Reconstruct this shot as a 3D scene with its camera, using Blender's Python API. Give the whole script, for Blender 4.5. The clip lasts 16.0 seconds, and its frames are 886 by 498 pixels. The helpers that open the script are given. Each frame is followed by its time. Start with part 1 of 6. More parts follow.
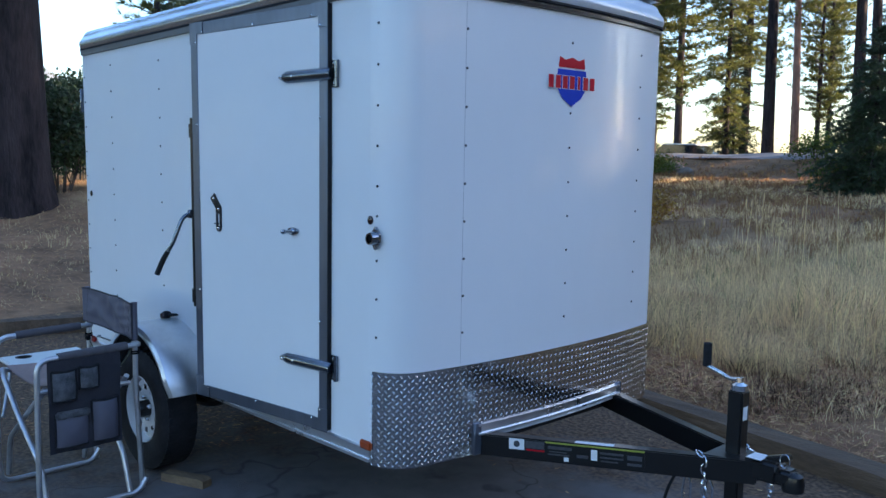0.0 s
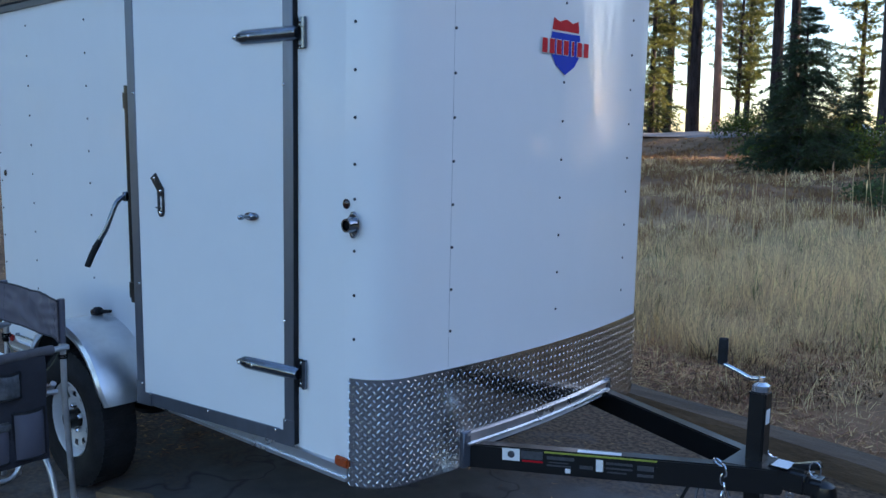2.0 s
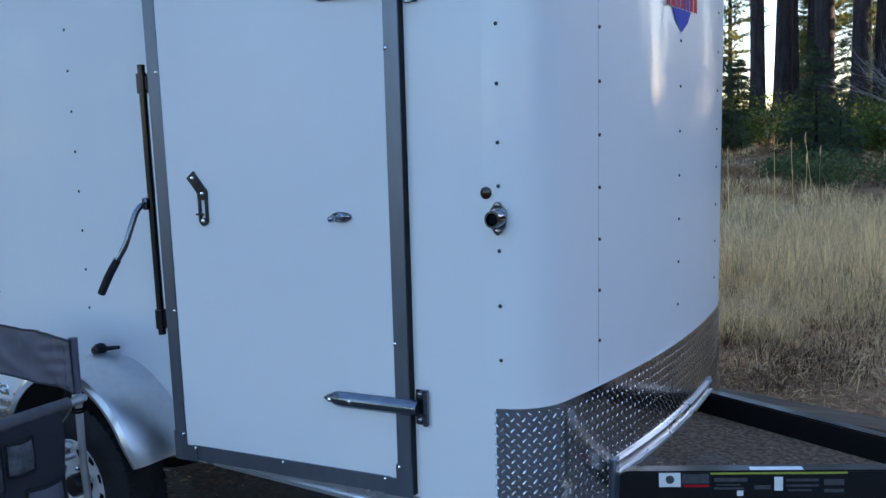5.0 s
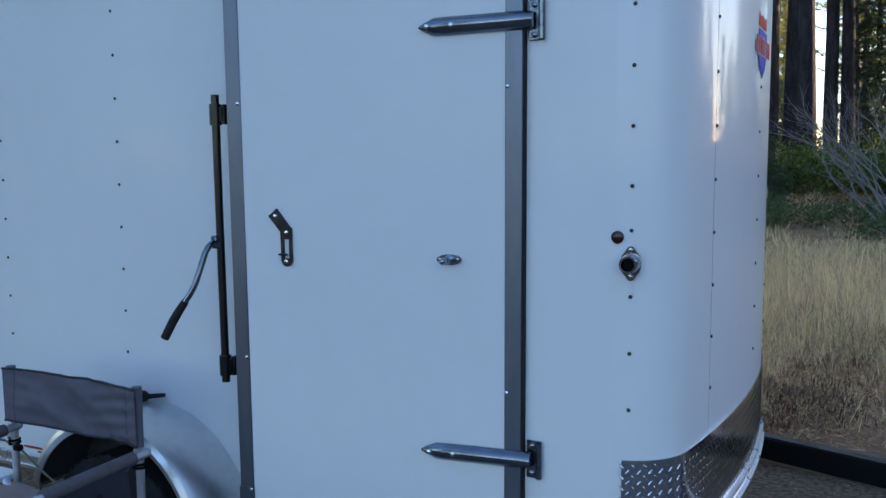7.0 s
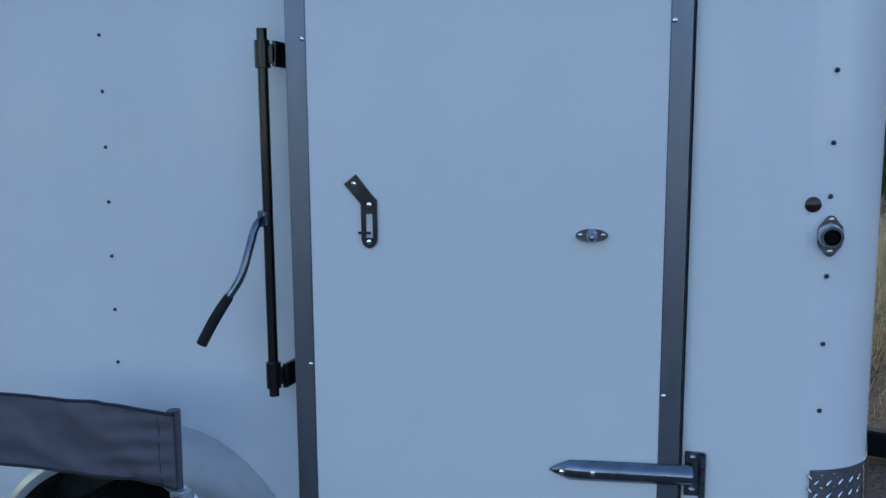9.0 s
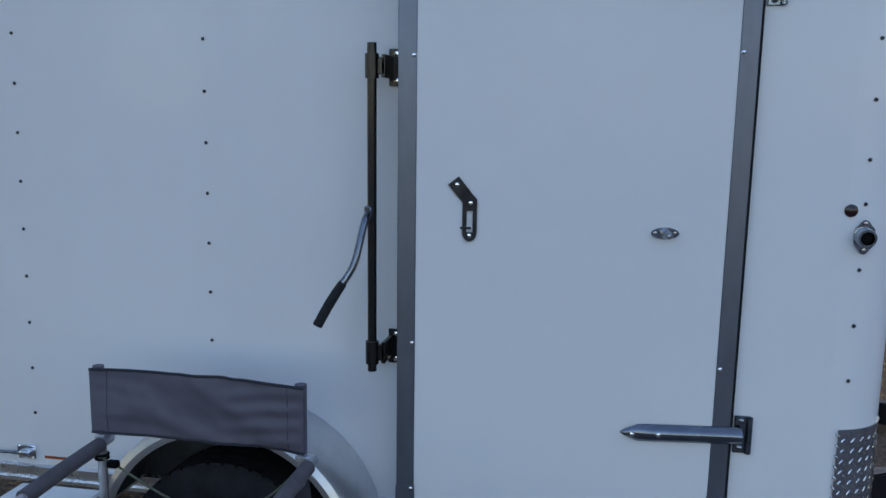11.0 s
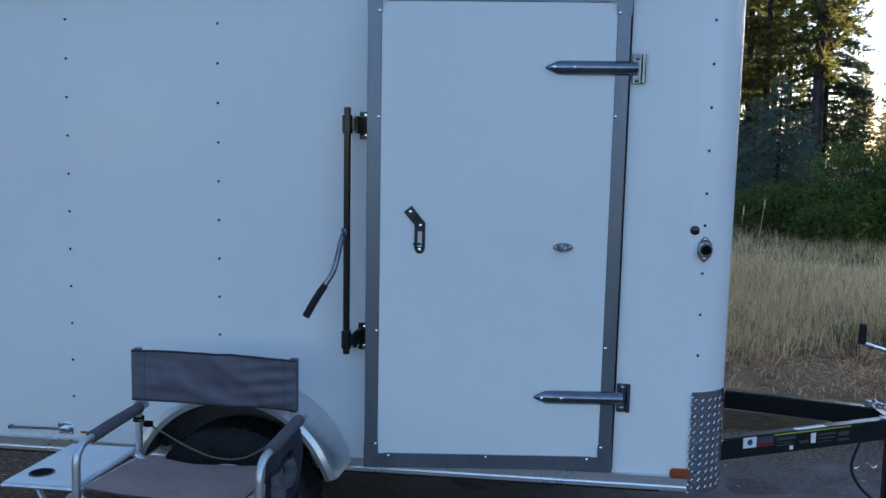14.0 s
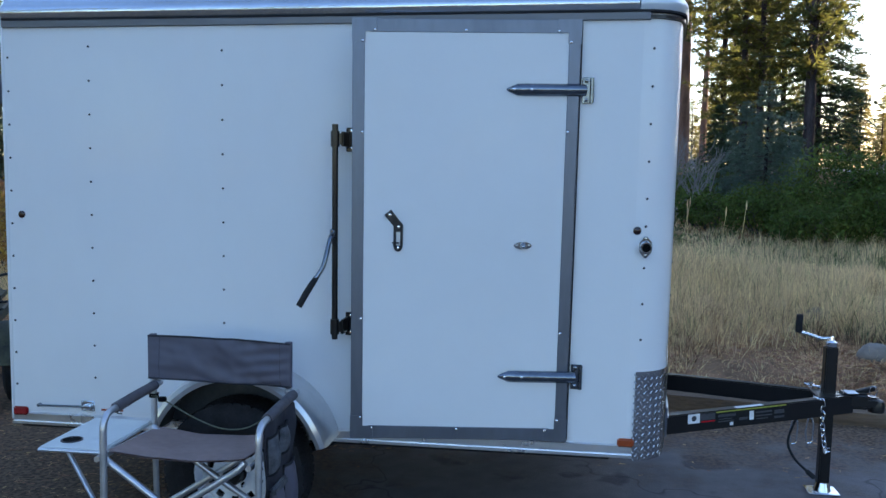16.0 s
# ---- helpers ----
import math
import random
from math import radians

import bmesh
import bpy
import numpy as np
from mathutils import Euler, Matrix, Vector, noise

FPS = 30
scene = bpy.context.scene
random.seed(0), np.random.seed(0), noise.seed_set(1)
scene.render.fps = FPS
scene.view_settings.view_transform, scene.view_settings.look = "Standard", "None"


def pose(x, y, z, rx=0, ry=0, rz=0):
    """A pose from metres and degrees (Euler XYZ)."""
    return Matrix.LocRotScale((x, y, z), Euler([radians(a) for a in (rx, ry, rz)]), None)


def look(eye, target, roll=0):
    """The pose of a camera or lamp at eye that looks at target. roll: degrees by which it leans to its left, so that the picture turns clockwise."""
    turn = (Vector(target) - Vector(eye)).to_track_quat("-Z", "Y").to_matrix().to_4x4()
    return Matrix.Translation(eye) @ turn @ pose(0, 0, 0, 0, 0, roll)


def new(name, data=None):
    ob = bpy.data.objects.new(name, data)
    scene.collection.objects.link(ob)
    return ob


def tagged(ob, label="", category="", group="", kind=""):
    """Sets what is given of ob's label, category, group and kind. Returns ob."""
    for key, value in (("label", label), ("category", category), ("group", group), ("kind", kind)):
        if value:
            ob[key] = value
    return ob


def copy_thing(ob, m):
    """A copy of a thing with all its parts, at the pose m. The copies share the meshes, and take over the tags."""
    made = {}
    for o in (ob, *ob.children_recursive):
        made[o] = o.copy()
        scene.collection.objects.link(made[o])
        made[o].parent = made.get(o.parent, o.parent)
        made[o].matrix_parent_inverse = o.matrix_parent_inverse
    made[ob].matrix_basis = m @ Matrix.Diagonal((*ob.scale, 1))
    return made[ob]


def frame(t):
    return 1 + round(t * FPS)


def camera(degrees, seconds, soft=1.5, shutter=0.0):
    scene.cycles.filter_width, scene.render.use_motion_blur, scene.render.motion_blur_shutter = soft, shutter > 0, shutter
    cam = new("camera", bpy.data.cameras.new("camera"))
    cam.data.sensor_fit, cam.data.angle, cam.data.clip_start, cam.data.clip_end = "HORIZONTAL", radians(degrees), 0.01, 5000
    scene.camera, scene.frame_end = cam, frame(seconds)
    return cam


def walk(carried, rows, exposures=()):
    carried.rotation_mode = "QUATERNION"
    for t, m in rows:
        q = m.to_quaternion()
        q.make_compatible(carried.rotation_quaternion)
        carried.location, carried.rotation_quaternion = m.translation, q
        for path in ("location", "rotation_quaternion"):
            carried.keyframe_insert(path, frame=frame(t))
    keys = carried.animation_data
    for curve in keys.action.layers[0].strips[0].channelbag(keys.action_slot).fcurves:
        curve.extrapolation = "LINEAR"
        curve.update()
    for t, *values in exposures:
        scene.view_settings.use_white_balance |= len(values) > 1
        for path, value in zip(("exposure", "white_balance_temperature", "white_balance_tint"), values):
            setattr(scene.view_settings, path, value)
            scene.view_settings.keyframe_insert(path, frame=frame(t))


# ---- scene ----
cam = camera(54.4, 16.0)
PATH = [
    (0, (5.282, -2.025, 1.582), (3.833, -0.661, 1.379), 0.4),
    (0.5, (5.146, -2.079, 1.585), (3.802, -0.612, 1.378), -0.2),
    (1, (5.051, -2.044, 1.57), (3.726, -0.561, 1.36), -0.8),
    (1.5, (4.942, -1.95, 1.575), (3.621, -0.463, 1.357), -0.6),
    (2, (4.829, -1.879, 1.567), (3.508, -0.398, 1.316), 0.5),
    (2.5, (4.641, -1.9, 1.545), (3.334, -0.411, 1.277), 0.3),
    (3, (4.464, -1.917, 1.536), (3.219, -0.375, 1.268), -0.2),
    (3.2, (4.404, -1.915, 1.529), (3.185, -0.353, 1.256), -0.1),
    (5.3, (3.748, -1.95, 1.499), (2.693, -0.269, 1.254), -2.5),
    (5.5, (3.659, -1.967, 1.493), (2.635, -0.265, 1.264), -2.6),
    (6, (3.494, -1.953, 1.517), (2.501, -0.227, 1.326), -2.5),
    (6.5, (3.408, -2.017, 1.544), (2.446, -0.274, 1.355), -1.4),
    (7, (3.341, -2.136, 1.539), (2.424, -0.369, 1.353), -1.0),
    (7.5, (3.209, -2.16, 1.527), (2.387, -0.349, 1.319), -0.2),
    (8, (3.023, -2.059, 1.518), (2.267, -0.219, 1.316), -0.2),
    (8.5, (2.784, -2.023, 1.453), (2.091, -0.153, 1.293), -0.2),
    (9, (2.506, -1.963, 1.484), (1.934, -0.061, 1.255), -0.8),
    (9.2, (2.37, -1.923, 1.474), (1.843, -0.008, 1.236), -1.2),
    (11.3, (2.127, -2.415, 1.585), (1.78, -0.469, 1.284), 0.4),
    (11.5, (2.164, -2.464, 1.581), (1.837, -0.514, 1.282), 0.1),
    (12, (2.179, -2.605, 1.589), (1.883, -0.653, 1.273), -0.3),
    (12.5, (2.115, -2.764, 1.584), (1.864, -0.805, 1.27), 0.7),
    (13, (2.119, -2.919, 1.555), (1.903, -0.95, 1.284), 1.9),
    (13.5, (2.206, -3.024, 1.565), (1.997, -1.045, 1.364), 1.1),
    (14, (2.28, -3.116, 1.547), (2.001, -1.144, 1.371), 0.8),
    (14.5, (2.298, -3.249, 1.561), (1.944, -1.29, 1.375), 0.7),
    (15, (2.315, -3.399, 1.575), (1.97, -1.438, 1.387), 1.2),
    (15.5, (2.37, -3.486, 1.592), (2.049, -1.521, 1.406), 0.7),
    (16, (2.45, -3.551, 1.576), (2.167, -1.579, 1.403), 0.7),
]
EXPOSURES = [(0, 2.33, 6000, 20), (3, 2.29, 6100, 21), (5.5, 2.37, 6200, 22), (7, 2.20, 6250, 21), (9, 2.15, 6300, 22), (11.3, 2.20, 7300, 27), (12.2, 2.22, 7300, 28), (13, 2.24, 6800, 26), (14.3, 2.14, 6150, 20), (15, 2.32, 6250, 20), (16, 2.37, 6250, 21)]
walk(cam, [(t, look(eye, target, roll)) for t, eye, target, roll in PATH], EXPOSURES)

# ---- world, sun, exposure ----
SUN_AZ = radians(48)      # clockwise from +y
SUN_EL = radians(8)
world = bpy.data.worlds.new("sky")
scene.world = world
world.use_nodes = True
wn = world.node_tree
sky = wn.nodes.new("ShaderNodeTexSky")
sky.sky_type, sky.sun_disc = "NISHITA", False
sky.sun_elevation, sky.sun_rotation = SUN_EL, SUN_AZ
sky.air_density, sky.dust_density, sky.ozone_density = 1.0, 0.8, 2.5
back = wn.nodes["Background"]
wn.links.new(sky.outputs[0], back.inputs[0])
back.inputs[1].default_value = 0.15
sun = new("sun", bpy.data.lights.new("sun", "SUN"))
sun.data.energy, sun.data.angle, sun.data.color = 5.0, radians(0.5), (1.0, 0.78, 0.48)
sd = Vector((math.sin(SUN_AZ) * math.cos(SUN_EL), math.cos(SUN_AZ) * math.cos(SUN_EL), math.sin(SUN_EL)))
sun.matrix_world = look(sd * 60, (0, 0, 0))


# ---- materials ----
def mat(name, color, rough=0.5, metal=0.0, vary=0.12, scale=6.0, bump=0.0, bump_scale=40.0, coat=0.0, color2=None,
        by_object=0.0, by_island=0.0, stretch=(1, 1, 1), translucent=0.0, fine=0.0, rough_vary=0.1, spec=0.5):
    """A node material: base colour varied by two noises, roughness varied by one, relief by another."""
    m = bpy.data.materials.new(name)
    m.use_nodes = True
    t = m.node_tree
    b = t.nodes["Principled BSDF"]
    co = t.nodes.new("ShaderNodeTexCoord")
    mp = t.nodes.new("ShaderNodeMapping")
    mp.inputs["Scale"].default_value = stretch
    t.links.new(co.outputs["Object"], mp.inputs[0])

    def noise_at(s, detail=4.0):
        n = t.nodes.new("ShaderNodeTexNoise")
        n.inputs["Scale"].default_value, n.inputs["Detail"].default_value = s, detail
        t.links.new(mp.outputs[0], n.inputs["Vector"])
        return n.outputs["Fac"]

    def math_node(op, a, c):
        n = t.nodes.new("ShaderNodeMath")
        n.operation = op
        for k, v in enumerate((a, c)):
            if isinstance(v, (int, float)):
                n.inputs[k].default_value = v
            else:
                t.links.new(v, n.inputs[k])
        return n.outputs[0]

    dark = color2 or tuple(c * (1 - 2.2 * vary) for c in color)
    mix = t.nodes.new("ShaderNodeMix")
    mix.data_type = "RGBA"
    mix.inputs["A"].default_value, mix.inputs["B"].default_value = (*dark, 1), (*color, 1)
    ramp = t.nodes.new("ShaderNodeMapRange")
    ramp.inputs["From Min"].default_value, ramp.inputs["From Max"].default_value = 0.32, 0.68
    both = math_node("ADD", math_node("MULTIPLY", noise_at(scale), 0.65), math_node("MULTIPLY", noise_at(scale * 7.3), 0.35))
    t.links.new(both, ramp.inputs["Value"])
    t.links.new(ramp.outputs[0], mix.inputs["Factor"])
    col = mix.outputs["Result"]
    if by_object or by_island:
        hsv = t.nodes.new("ShaderNodeHueSaturation")
        if by_object:
            info = t.nodes.new("ShaderNodeObjectInfo").outputs["Random"]
            amount = by_object
        else:
            info = t.nodes.new("ShaderNodeNewGeometry").outputs["Random Per Island"]
            amount = by_island
        t.links.new(math_node("ADD", math_node("MULTIPLY", info, amount), 1 - amount / 2), hsv.inputs["Value"])
        t.links.new(math_node("ADD", math_node("MULTIPLY", info, amount * 0.06), 0.5 - amount * 0.03), hsv.inputs["Hue"])
        t.links.new(col, hsv.inputs["Color"])
        col = hsv.outputs[0]
    t.links.new(col, b.inputs["Base Color"])
    b.inputs["Metallic"].default_value = metal
    b.inputs["Specular IOR Level"].default_value = spec
    t.links.new(math_node("ADD", math_node("MULTIPLY", noise_at(scale * 2.1), 2 * rough_vary * rough), rough * (1 - rough_vary)), b.inputs["Roughness"])
    if coat:
        b.inputs["Coat Weight"].default_value, b.inputs["Coat Roughness"].default_value = coat, 0.04
    if bump:
        bp = t.nodes.new("ShaderNodeBump")
        bp.inputs["Strength"].default_value, bp.inputs["Distance"].default_value = 1.0, bump
        h = noise_at(bump_scale, 5.0)
        if fine:
            h = math_node("ADD", h, math_node("MULTIPLY", noise_at(bump_scale * 9, 3.0), fine))
        t.links.new(h, bp.inputs["Height"])
        t.links.new(bp.outputs[0], b.inputs["Normal"])
        if coat:
            t.links.new(bp.outputs[0], b.inputs["Coat Normal"])
    if translucent:
        tr = t.nodes.new("ShaderNodeBsdfTranslucent")
        t.links.new(col, tr.inputs["Color"])
        ms = t.nodes.new("ShaderNodeMixShader")
        ms.inputs[0].default_value = translucent
        t.links.new(b.outputs[0], ms.inputs[1])
        t.links.new(tr.outputs[0], ms.inputs[2])
        t.links.new(ms.outputs[0], t.nodes["Material Output"].inputs["Surface"])
    return m


M_WHITE = mat("white paint", (0.76, 0.77, 0.78), 0.42, vary=0.015, scale=1.5, bump=0.0016, bump_scale=2.2, coat=0.42, stretch=(1, 1, 0.35), spec=0.25)
M_SIDE = mat("white side paint", (0.745, 0.755, 0.765), 0.5, vary=0.02, scale=1.2, bump=0.0008, bump_scale=2.4, coat=0.18, stretch=(1, 1, 0.5), spec=0.2)
M_DOOR = mat("door paint", (0.735, 0.745, 0.755), 0.5, vary=0.02, scale=1.3, bump=0.0005, bump_scale=3.0, coat=0.10, spec=0.2)
M_TRIM = mat("grey aluminium trim", (0.180, 0.202, 0.250), 0.38, 0.8, vary=0.12, scale=5, bump=0.0004, bump_scale=40, stretch=(1, 1, 0.25))
M_ALU = mat("bright aluminium", (0.80, 0.81, 0.83), 0.28, 0.95, vary=0.06, scale=4, bump=0.0008, bump_scale=7)
M_COVE = mat("roof aluminium", (0.62, 0.645, 0.68), 0.20, 0.9, vary=0.07, scale=3, bump=0.006, bump_scale=5, stretch=(0.8, 1, 1))
M_FENDER = mat("fender aluminium", (0.74, 0.75, 0.77), 0.30, 0.85, vary=0.10, scale=4, bump=0.0006, bump_scale=9)
M_PLATE = mat("diamond plate", (0.66, 0.65, 0.65), 0.15, 1.0, vary=0.12, scale=6, bump=0.0015, bump_scale=7)
M_TREAD = mat("plate treads", (0.66, 0.65, 0.65), 0.20, 1.0, vary=0.08, scale=9)
M_CAP = mat("pale aluminium cap", (0.66, 0.71, 0.77), 0.32, 0.3, vary=0.04, scale=3, bump=0.003, bump_scale=4)
M_ORG = mat("charcoal organizer fabric", (0.030, 0.029, 0.040), 0.85, vary=0.16, scale=7, bump=0.010, bump_scale=8, fine=0.05)
M_ZINC = mat("zinc steel", (0.23, 0.255, 0.29), 0.17, 0.95, vary=0.18, scale=25, bump=0.0004, bump_scale=90)
M_RAIL = mat("dark grey rail", (0.15, 0.155, 0.17), 0.45, 0.7, vary=0.12, scale=4, bump=0.0005, bump_scale=30, stretch=(0.3, 1, 1))
M_GUN = mat("dark zinc", (0.060, 0.065, 0.078), 0.30, 0.9, vary=0.25, scale=25, bump=0.0004, bump_scale=90)
M_STUD = mat("dark bright steel", (0.46, 0.50, 0.56), 0.12, 1.0, vary=0.25, scale=40)
M_REDGRASS = mat("reddish dry grass", (0.46, 0.255, 0.125), 0.8, color2=(0.25, 0.145, 0.070), scale=0.5, by_island=0.7, translucent=0.35, spec=0.15)
M_TANGLE = mat("dark dead stems", (0.20, 0.120, 0.066), 0.85, color2=(0.045, 0.028, 0.018), scale=1.4, by_island=0.7, translucent=0.1, spec=0.15)
M_CHROME = mat("bright zinc", (0.82, 0.84, 0.86), 0.12, 1.0, vary=0.10, scale=30)
M_BLACK = mat("black painted steel", (0.005, 0.005, 0.006), 0.36, vary=0.2, scale=12, bump=0.0004, bump_scale=60, coat=0.35, spec=0.35)
# dark colour that stands for shade inside the fender
M_WELL_SHADE = mat("wheel well shade", (0.085, 0.095, 0.100), 0.6, vary=0.25, scale=9, bump=0.002, bump_scale=40)
M_RUBBER = mat("black rubber", (0.026, 0.026, 0.029), 0.8, spec=0.2, vary=0.25, scale=14, bump=0.0008, bump_scale=70)
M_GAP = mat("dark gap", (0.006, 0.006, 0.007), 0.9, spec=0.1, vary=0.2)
M_RIM = mat("white wheel paint", (0.72, 0.74, 0.78), 0.38, vary=0.06, scale=10, bump=0.0003)
M_RIVET = mat("dull rivet", (0.045, 0.048, 0.055), 0.5, 0.3, vary=0.2, scale=60)
M_RED = mat("red lens", (0.32, 0.012, 0.015), 0.25, vary=0.12, scale=50, coat=0.6)
M_AMBER = mat("amber lens", (0.40, 0.066, 0.012), 0.28, vary=0.15, scale=50, coat=0.4)
M_DARKLENS = mat("dark amber lens", (0.035, 0.007, 0.004), 0.25, vary=0.3, scale=120, coat=0.3)
M_DECALRED = mat("red vinyl", (0.56, 0.010, 0.020), 0.55, vary=0.05, scale=20, spec=0.15)
M_DECALBLUE = mat("blue vinyl", (0.010, 0.045, 0.44), 0.55, vary=0.05, scale=20, spec=0.15)
M_PAPER = mat("white vinyl", (0.80, 0.80, 0.80), 0.5, vary=0.05, scale=40)
M_YELLOW = mat("yellow vinyl", (0.34, 0.37, 0.05), 0.5, vary=0.1, scale=40)
M_INK = mat("grey print", (0.065, 0.068, 0.078), 0.5, vary=0.2, scale=80)
M_FABRIC = mat("grey chair fabric", (0.096, 0.092, 0.122), 0.60, vary=0.06, scale=4, bump=0.004, bump_scale=3.5, fine=0.02, spec=0.5)
M_SEAT = mat("brownish grey seat fabric", (0.36, 0.245, 0.215), 0.85, vary=0.14, scale=5, bump=0.006, bump_scale=6, fine=0.08)
M_POCKET = mat("light grey pocket mesh", (0.125, 0.130, 0.145), 0.85, vary=0.35, scale=30, bump=0.004, bump_scale=30)
M_FOAM = mat("grey foam", (0.11, 0.10, 0.11), 0.95, vary=0.15, scale=25, bump=0.001, bump_scale=120)
M_TUBE = mat("satin aluminium tube", (0.62, 0.63, 0.66), 0.35, 0.85, vary=0.10, scale=18)
M_TABLE = mat("pale table top", (0.74, 0.76, 0.74), 0.35, vary=0.05, scale=9)
M_CORD = mat("pale cord", (0.15, 0.165, 0.12), 0.9, vary=0.3, scale=160)
M_WOOD = mat("raw wood", (0.27, 0.18, 0.105), 0.8, vary=0.25, scale=10, bump=0.003, bump_scale=25, stretch=(0.25, 2, 2))
M_TIMBER = mat("weathered timber", (0.170, 0.112, 0.070), 0.92, vary=0.28, scale=4, bump=0.018, bump_scale=9, stretch=(0.2, 2.5, 2.5), fine=0.3)
M_BARK = mat("pine bark", (0.076, 0.060, 0.060), 0.95, spec=0.1, color2=(0.014, 0.012, 0.013), scale=2.2, bump=0.06, bump_scale=4.0, stretch=(2.4, 2.4, 0.5), fine=0.25, by_object=0.5)
# lit copy of the pine bark: warm sun painted into the colour
M_SUNBARK = mat("sun-painted pine bark", (0.34, 0.205, 0.155), 0.95, spec=0.1, color2=(0.13, 0.080, 0.062), scale=2.2, bump=0.05, bump_scale=4.0, stretch=(2.4, 2.4, 0.5), fine=0.25)
M_LIMB = mat("grey limb bark", (0.10, 0.085, 0.075), 0.95, vary=0.25, scale=8, by_object=0.3)
M_DEAD = mat("dead grey twigs", (0.26, 0.235, 0.22), 0.9, vary=0.22, scale=10)
M_PINE = mat("pine needles", (0.150, 0.155, 0.040), 0.6, color2=(0.055, 0.070, 0.022), scale=0.7, by_island=0.7, translucent=0.62)
M_FIR = mat("fir needles", (0.075, 0.112, 0.050), 0.6, color2=(0.022, 0.040, 0.020), scale=1.2, by_island=0.7, translucent=0.4)
M_BLUEFIR = mat("blue-green fir needles", (0.135, 0.195, 0.135), 0.55, color2=(0.065, 0.105, 0.075), scale=1.2, by_island=0.7, translucent=0.35)
# fir needles again, with low golden sunlight mixed into the colour
M_SUNFIR = mat("sun-painted fir needles", (0.34, 0.275, 0.070), 0.6, color2=(0.17, 0.145, 0.042), scale=0.9, by_island=0.7, translucent=0.55)
M_LEAF = mat("shrub leaves", (0.150, 0.190, 0.036), 0.7, color2=(0.028, 0.052, 0.011), scale=1.3, by_island=0.9, translucent=0.3, spec=0.25)
M_AUTUMN = mat("yellow autumn leaves", (0.42, 0.22, 0.03), 0.6, color2=(0.22, 0.12, 0.03), scale=1.5, by_island=0.7, translucent=0.35)
M_GRASS = mat("dry grass", (0.95, 0.69, 0.39), 0.8, color2=(0.64, 0.46, 0.245), scale=0.55, by_island=0.8, translucent=0.4, spec=0.15)
M_GREENGRASS = mat("green weeds", (0.12, 0.155, 0.045), 0.7, color2=(0.06, 0.085, 0.03), scale=1.0, by_island=0.7, translucent=0.25)
M_NEEDLE = mat("fallen needles", (0.74, 0.42, 0.23), 0.85, color2=(0.26, 0.138, 0.073), scale=3.0, by_island=0.9, spec=0.2)
M_ROCK = mat("granite boulder", (0.26, 0.22, 0.185), 0.9, vary=0.2, scale=3, bump=0.03, bump_scale=5, fine=0.2)
M_ROAD = mat("road asphalt", (0.36, 0.335, 0.325), 0.95, color2=(0.19, 0.155, 0.14), scale=0.9, bump=0.05, bump_scale=2.5, fine=0.3)
# blue-grey of aerial haze is put into the hill colour
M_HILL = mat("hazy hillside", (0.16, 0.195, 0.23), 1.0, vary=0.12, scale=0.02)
M_CARWHITE = mat("white car paint", (0.75, 0.76, 0.77), 0.3, vary=0.03, coat=0.8)
M_GLASS = mat("dark car glass", (0.02, 0.025, 0.03), 0.08, vary=0.1, coat=0.5)
M_CAMO = mat("camouflage plastic", (0.075, 0.080, 0.042), 0.7, color2=(0.012, 0.014, 0.010), scale=9, rough_vary=0.2)
M_CLOTH = mat("dark red cloth", (0.12, 0.02, 0.025), 0.85, vary=0.2, scale=20)


def ground_material():
    """Forest floor: brown needle litter and soil, pale thatch under the meadow."""
    m = mat("forest floor", (0.42, 0.240, 0.130), 0.95, color2=(0.12, 0.072, 0.042), scale=1.1, bump=0.03, bump_scale=14, fine=0.4, spec=0.2)
    t = m.node_tree
    b = t.nodes["Principled BSDF"]
    col = b.inputs["Base Color"].links[0].from_socket
    co = t.nodes.new("ShaderNodeTexCoord")
    wob = t.nodes.new("ShaderNodeTexNoise")
    wob.inputs["Scale"].default_value = 0.6
    t.links.new(co.outputs["Object"], wob.inputs["Vector"])
    add = t.nodes.new("ShaderNodeVectorMath")
    add.operation = "MULTIPLY_ADD"
    t.links.new(wob.outputs["Color"], add.inputs[0])
    add.inputs[1].default_value = (2, 3, 0)
    t.links.new(co.outputs["Object"], add.inputs[2])
    sep = t.nodes.new("ShaderNodeSeparateXYZ")
    t.links.new(add.outputs[0], sep.inputs[0])
    up = t.nodes.new("ShaderNodeMapRange")
    up.inputs["From Min"].default_value, up.inputs["From Max"].default_value = 5.2, 6.4
    t.links.new(sep.outputs["Y"], up.inputs["Value"])
    down = t.nodes.new("ShaderNodeMapRange")
    down.inputs["From Min"].default_value, down.inputs["From Max"].default_value = 12.5, 8.5
    t.links.new(sep.outputs["Y"], down.inputs["Value"])
    mul = t.nodes.new("ShaderNodeMath")
    mul.operation = "MULTIPLY"
    t.links.new(up.outputs[0], mul.inputs[0])
    t.links.new(down.outputs[0], mul.inputs[1])
    mix = t.nodes.new("ShaderNodeMix")
    mix.data_type = "RGBA"
    t.links.new(mul.outputs[0], mix.inputs["Factor"])
    t.links.new(col, mix.inputs["A"])
    mix.inputs["B"].default_value = (0.56, 0.39, 0.20, 1)
    t.links.new(mix.outputs["Result"], b.inputs["Base Color"])
    return m


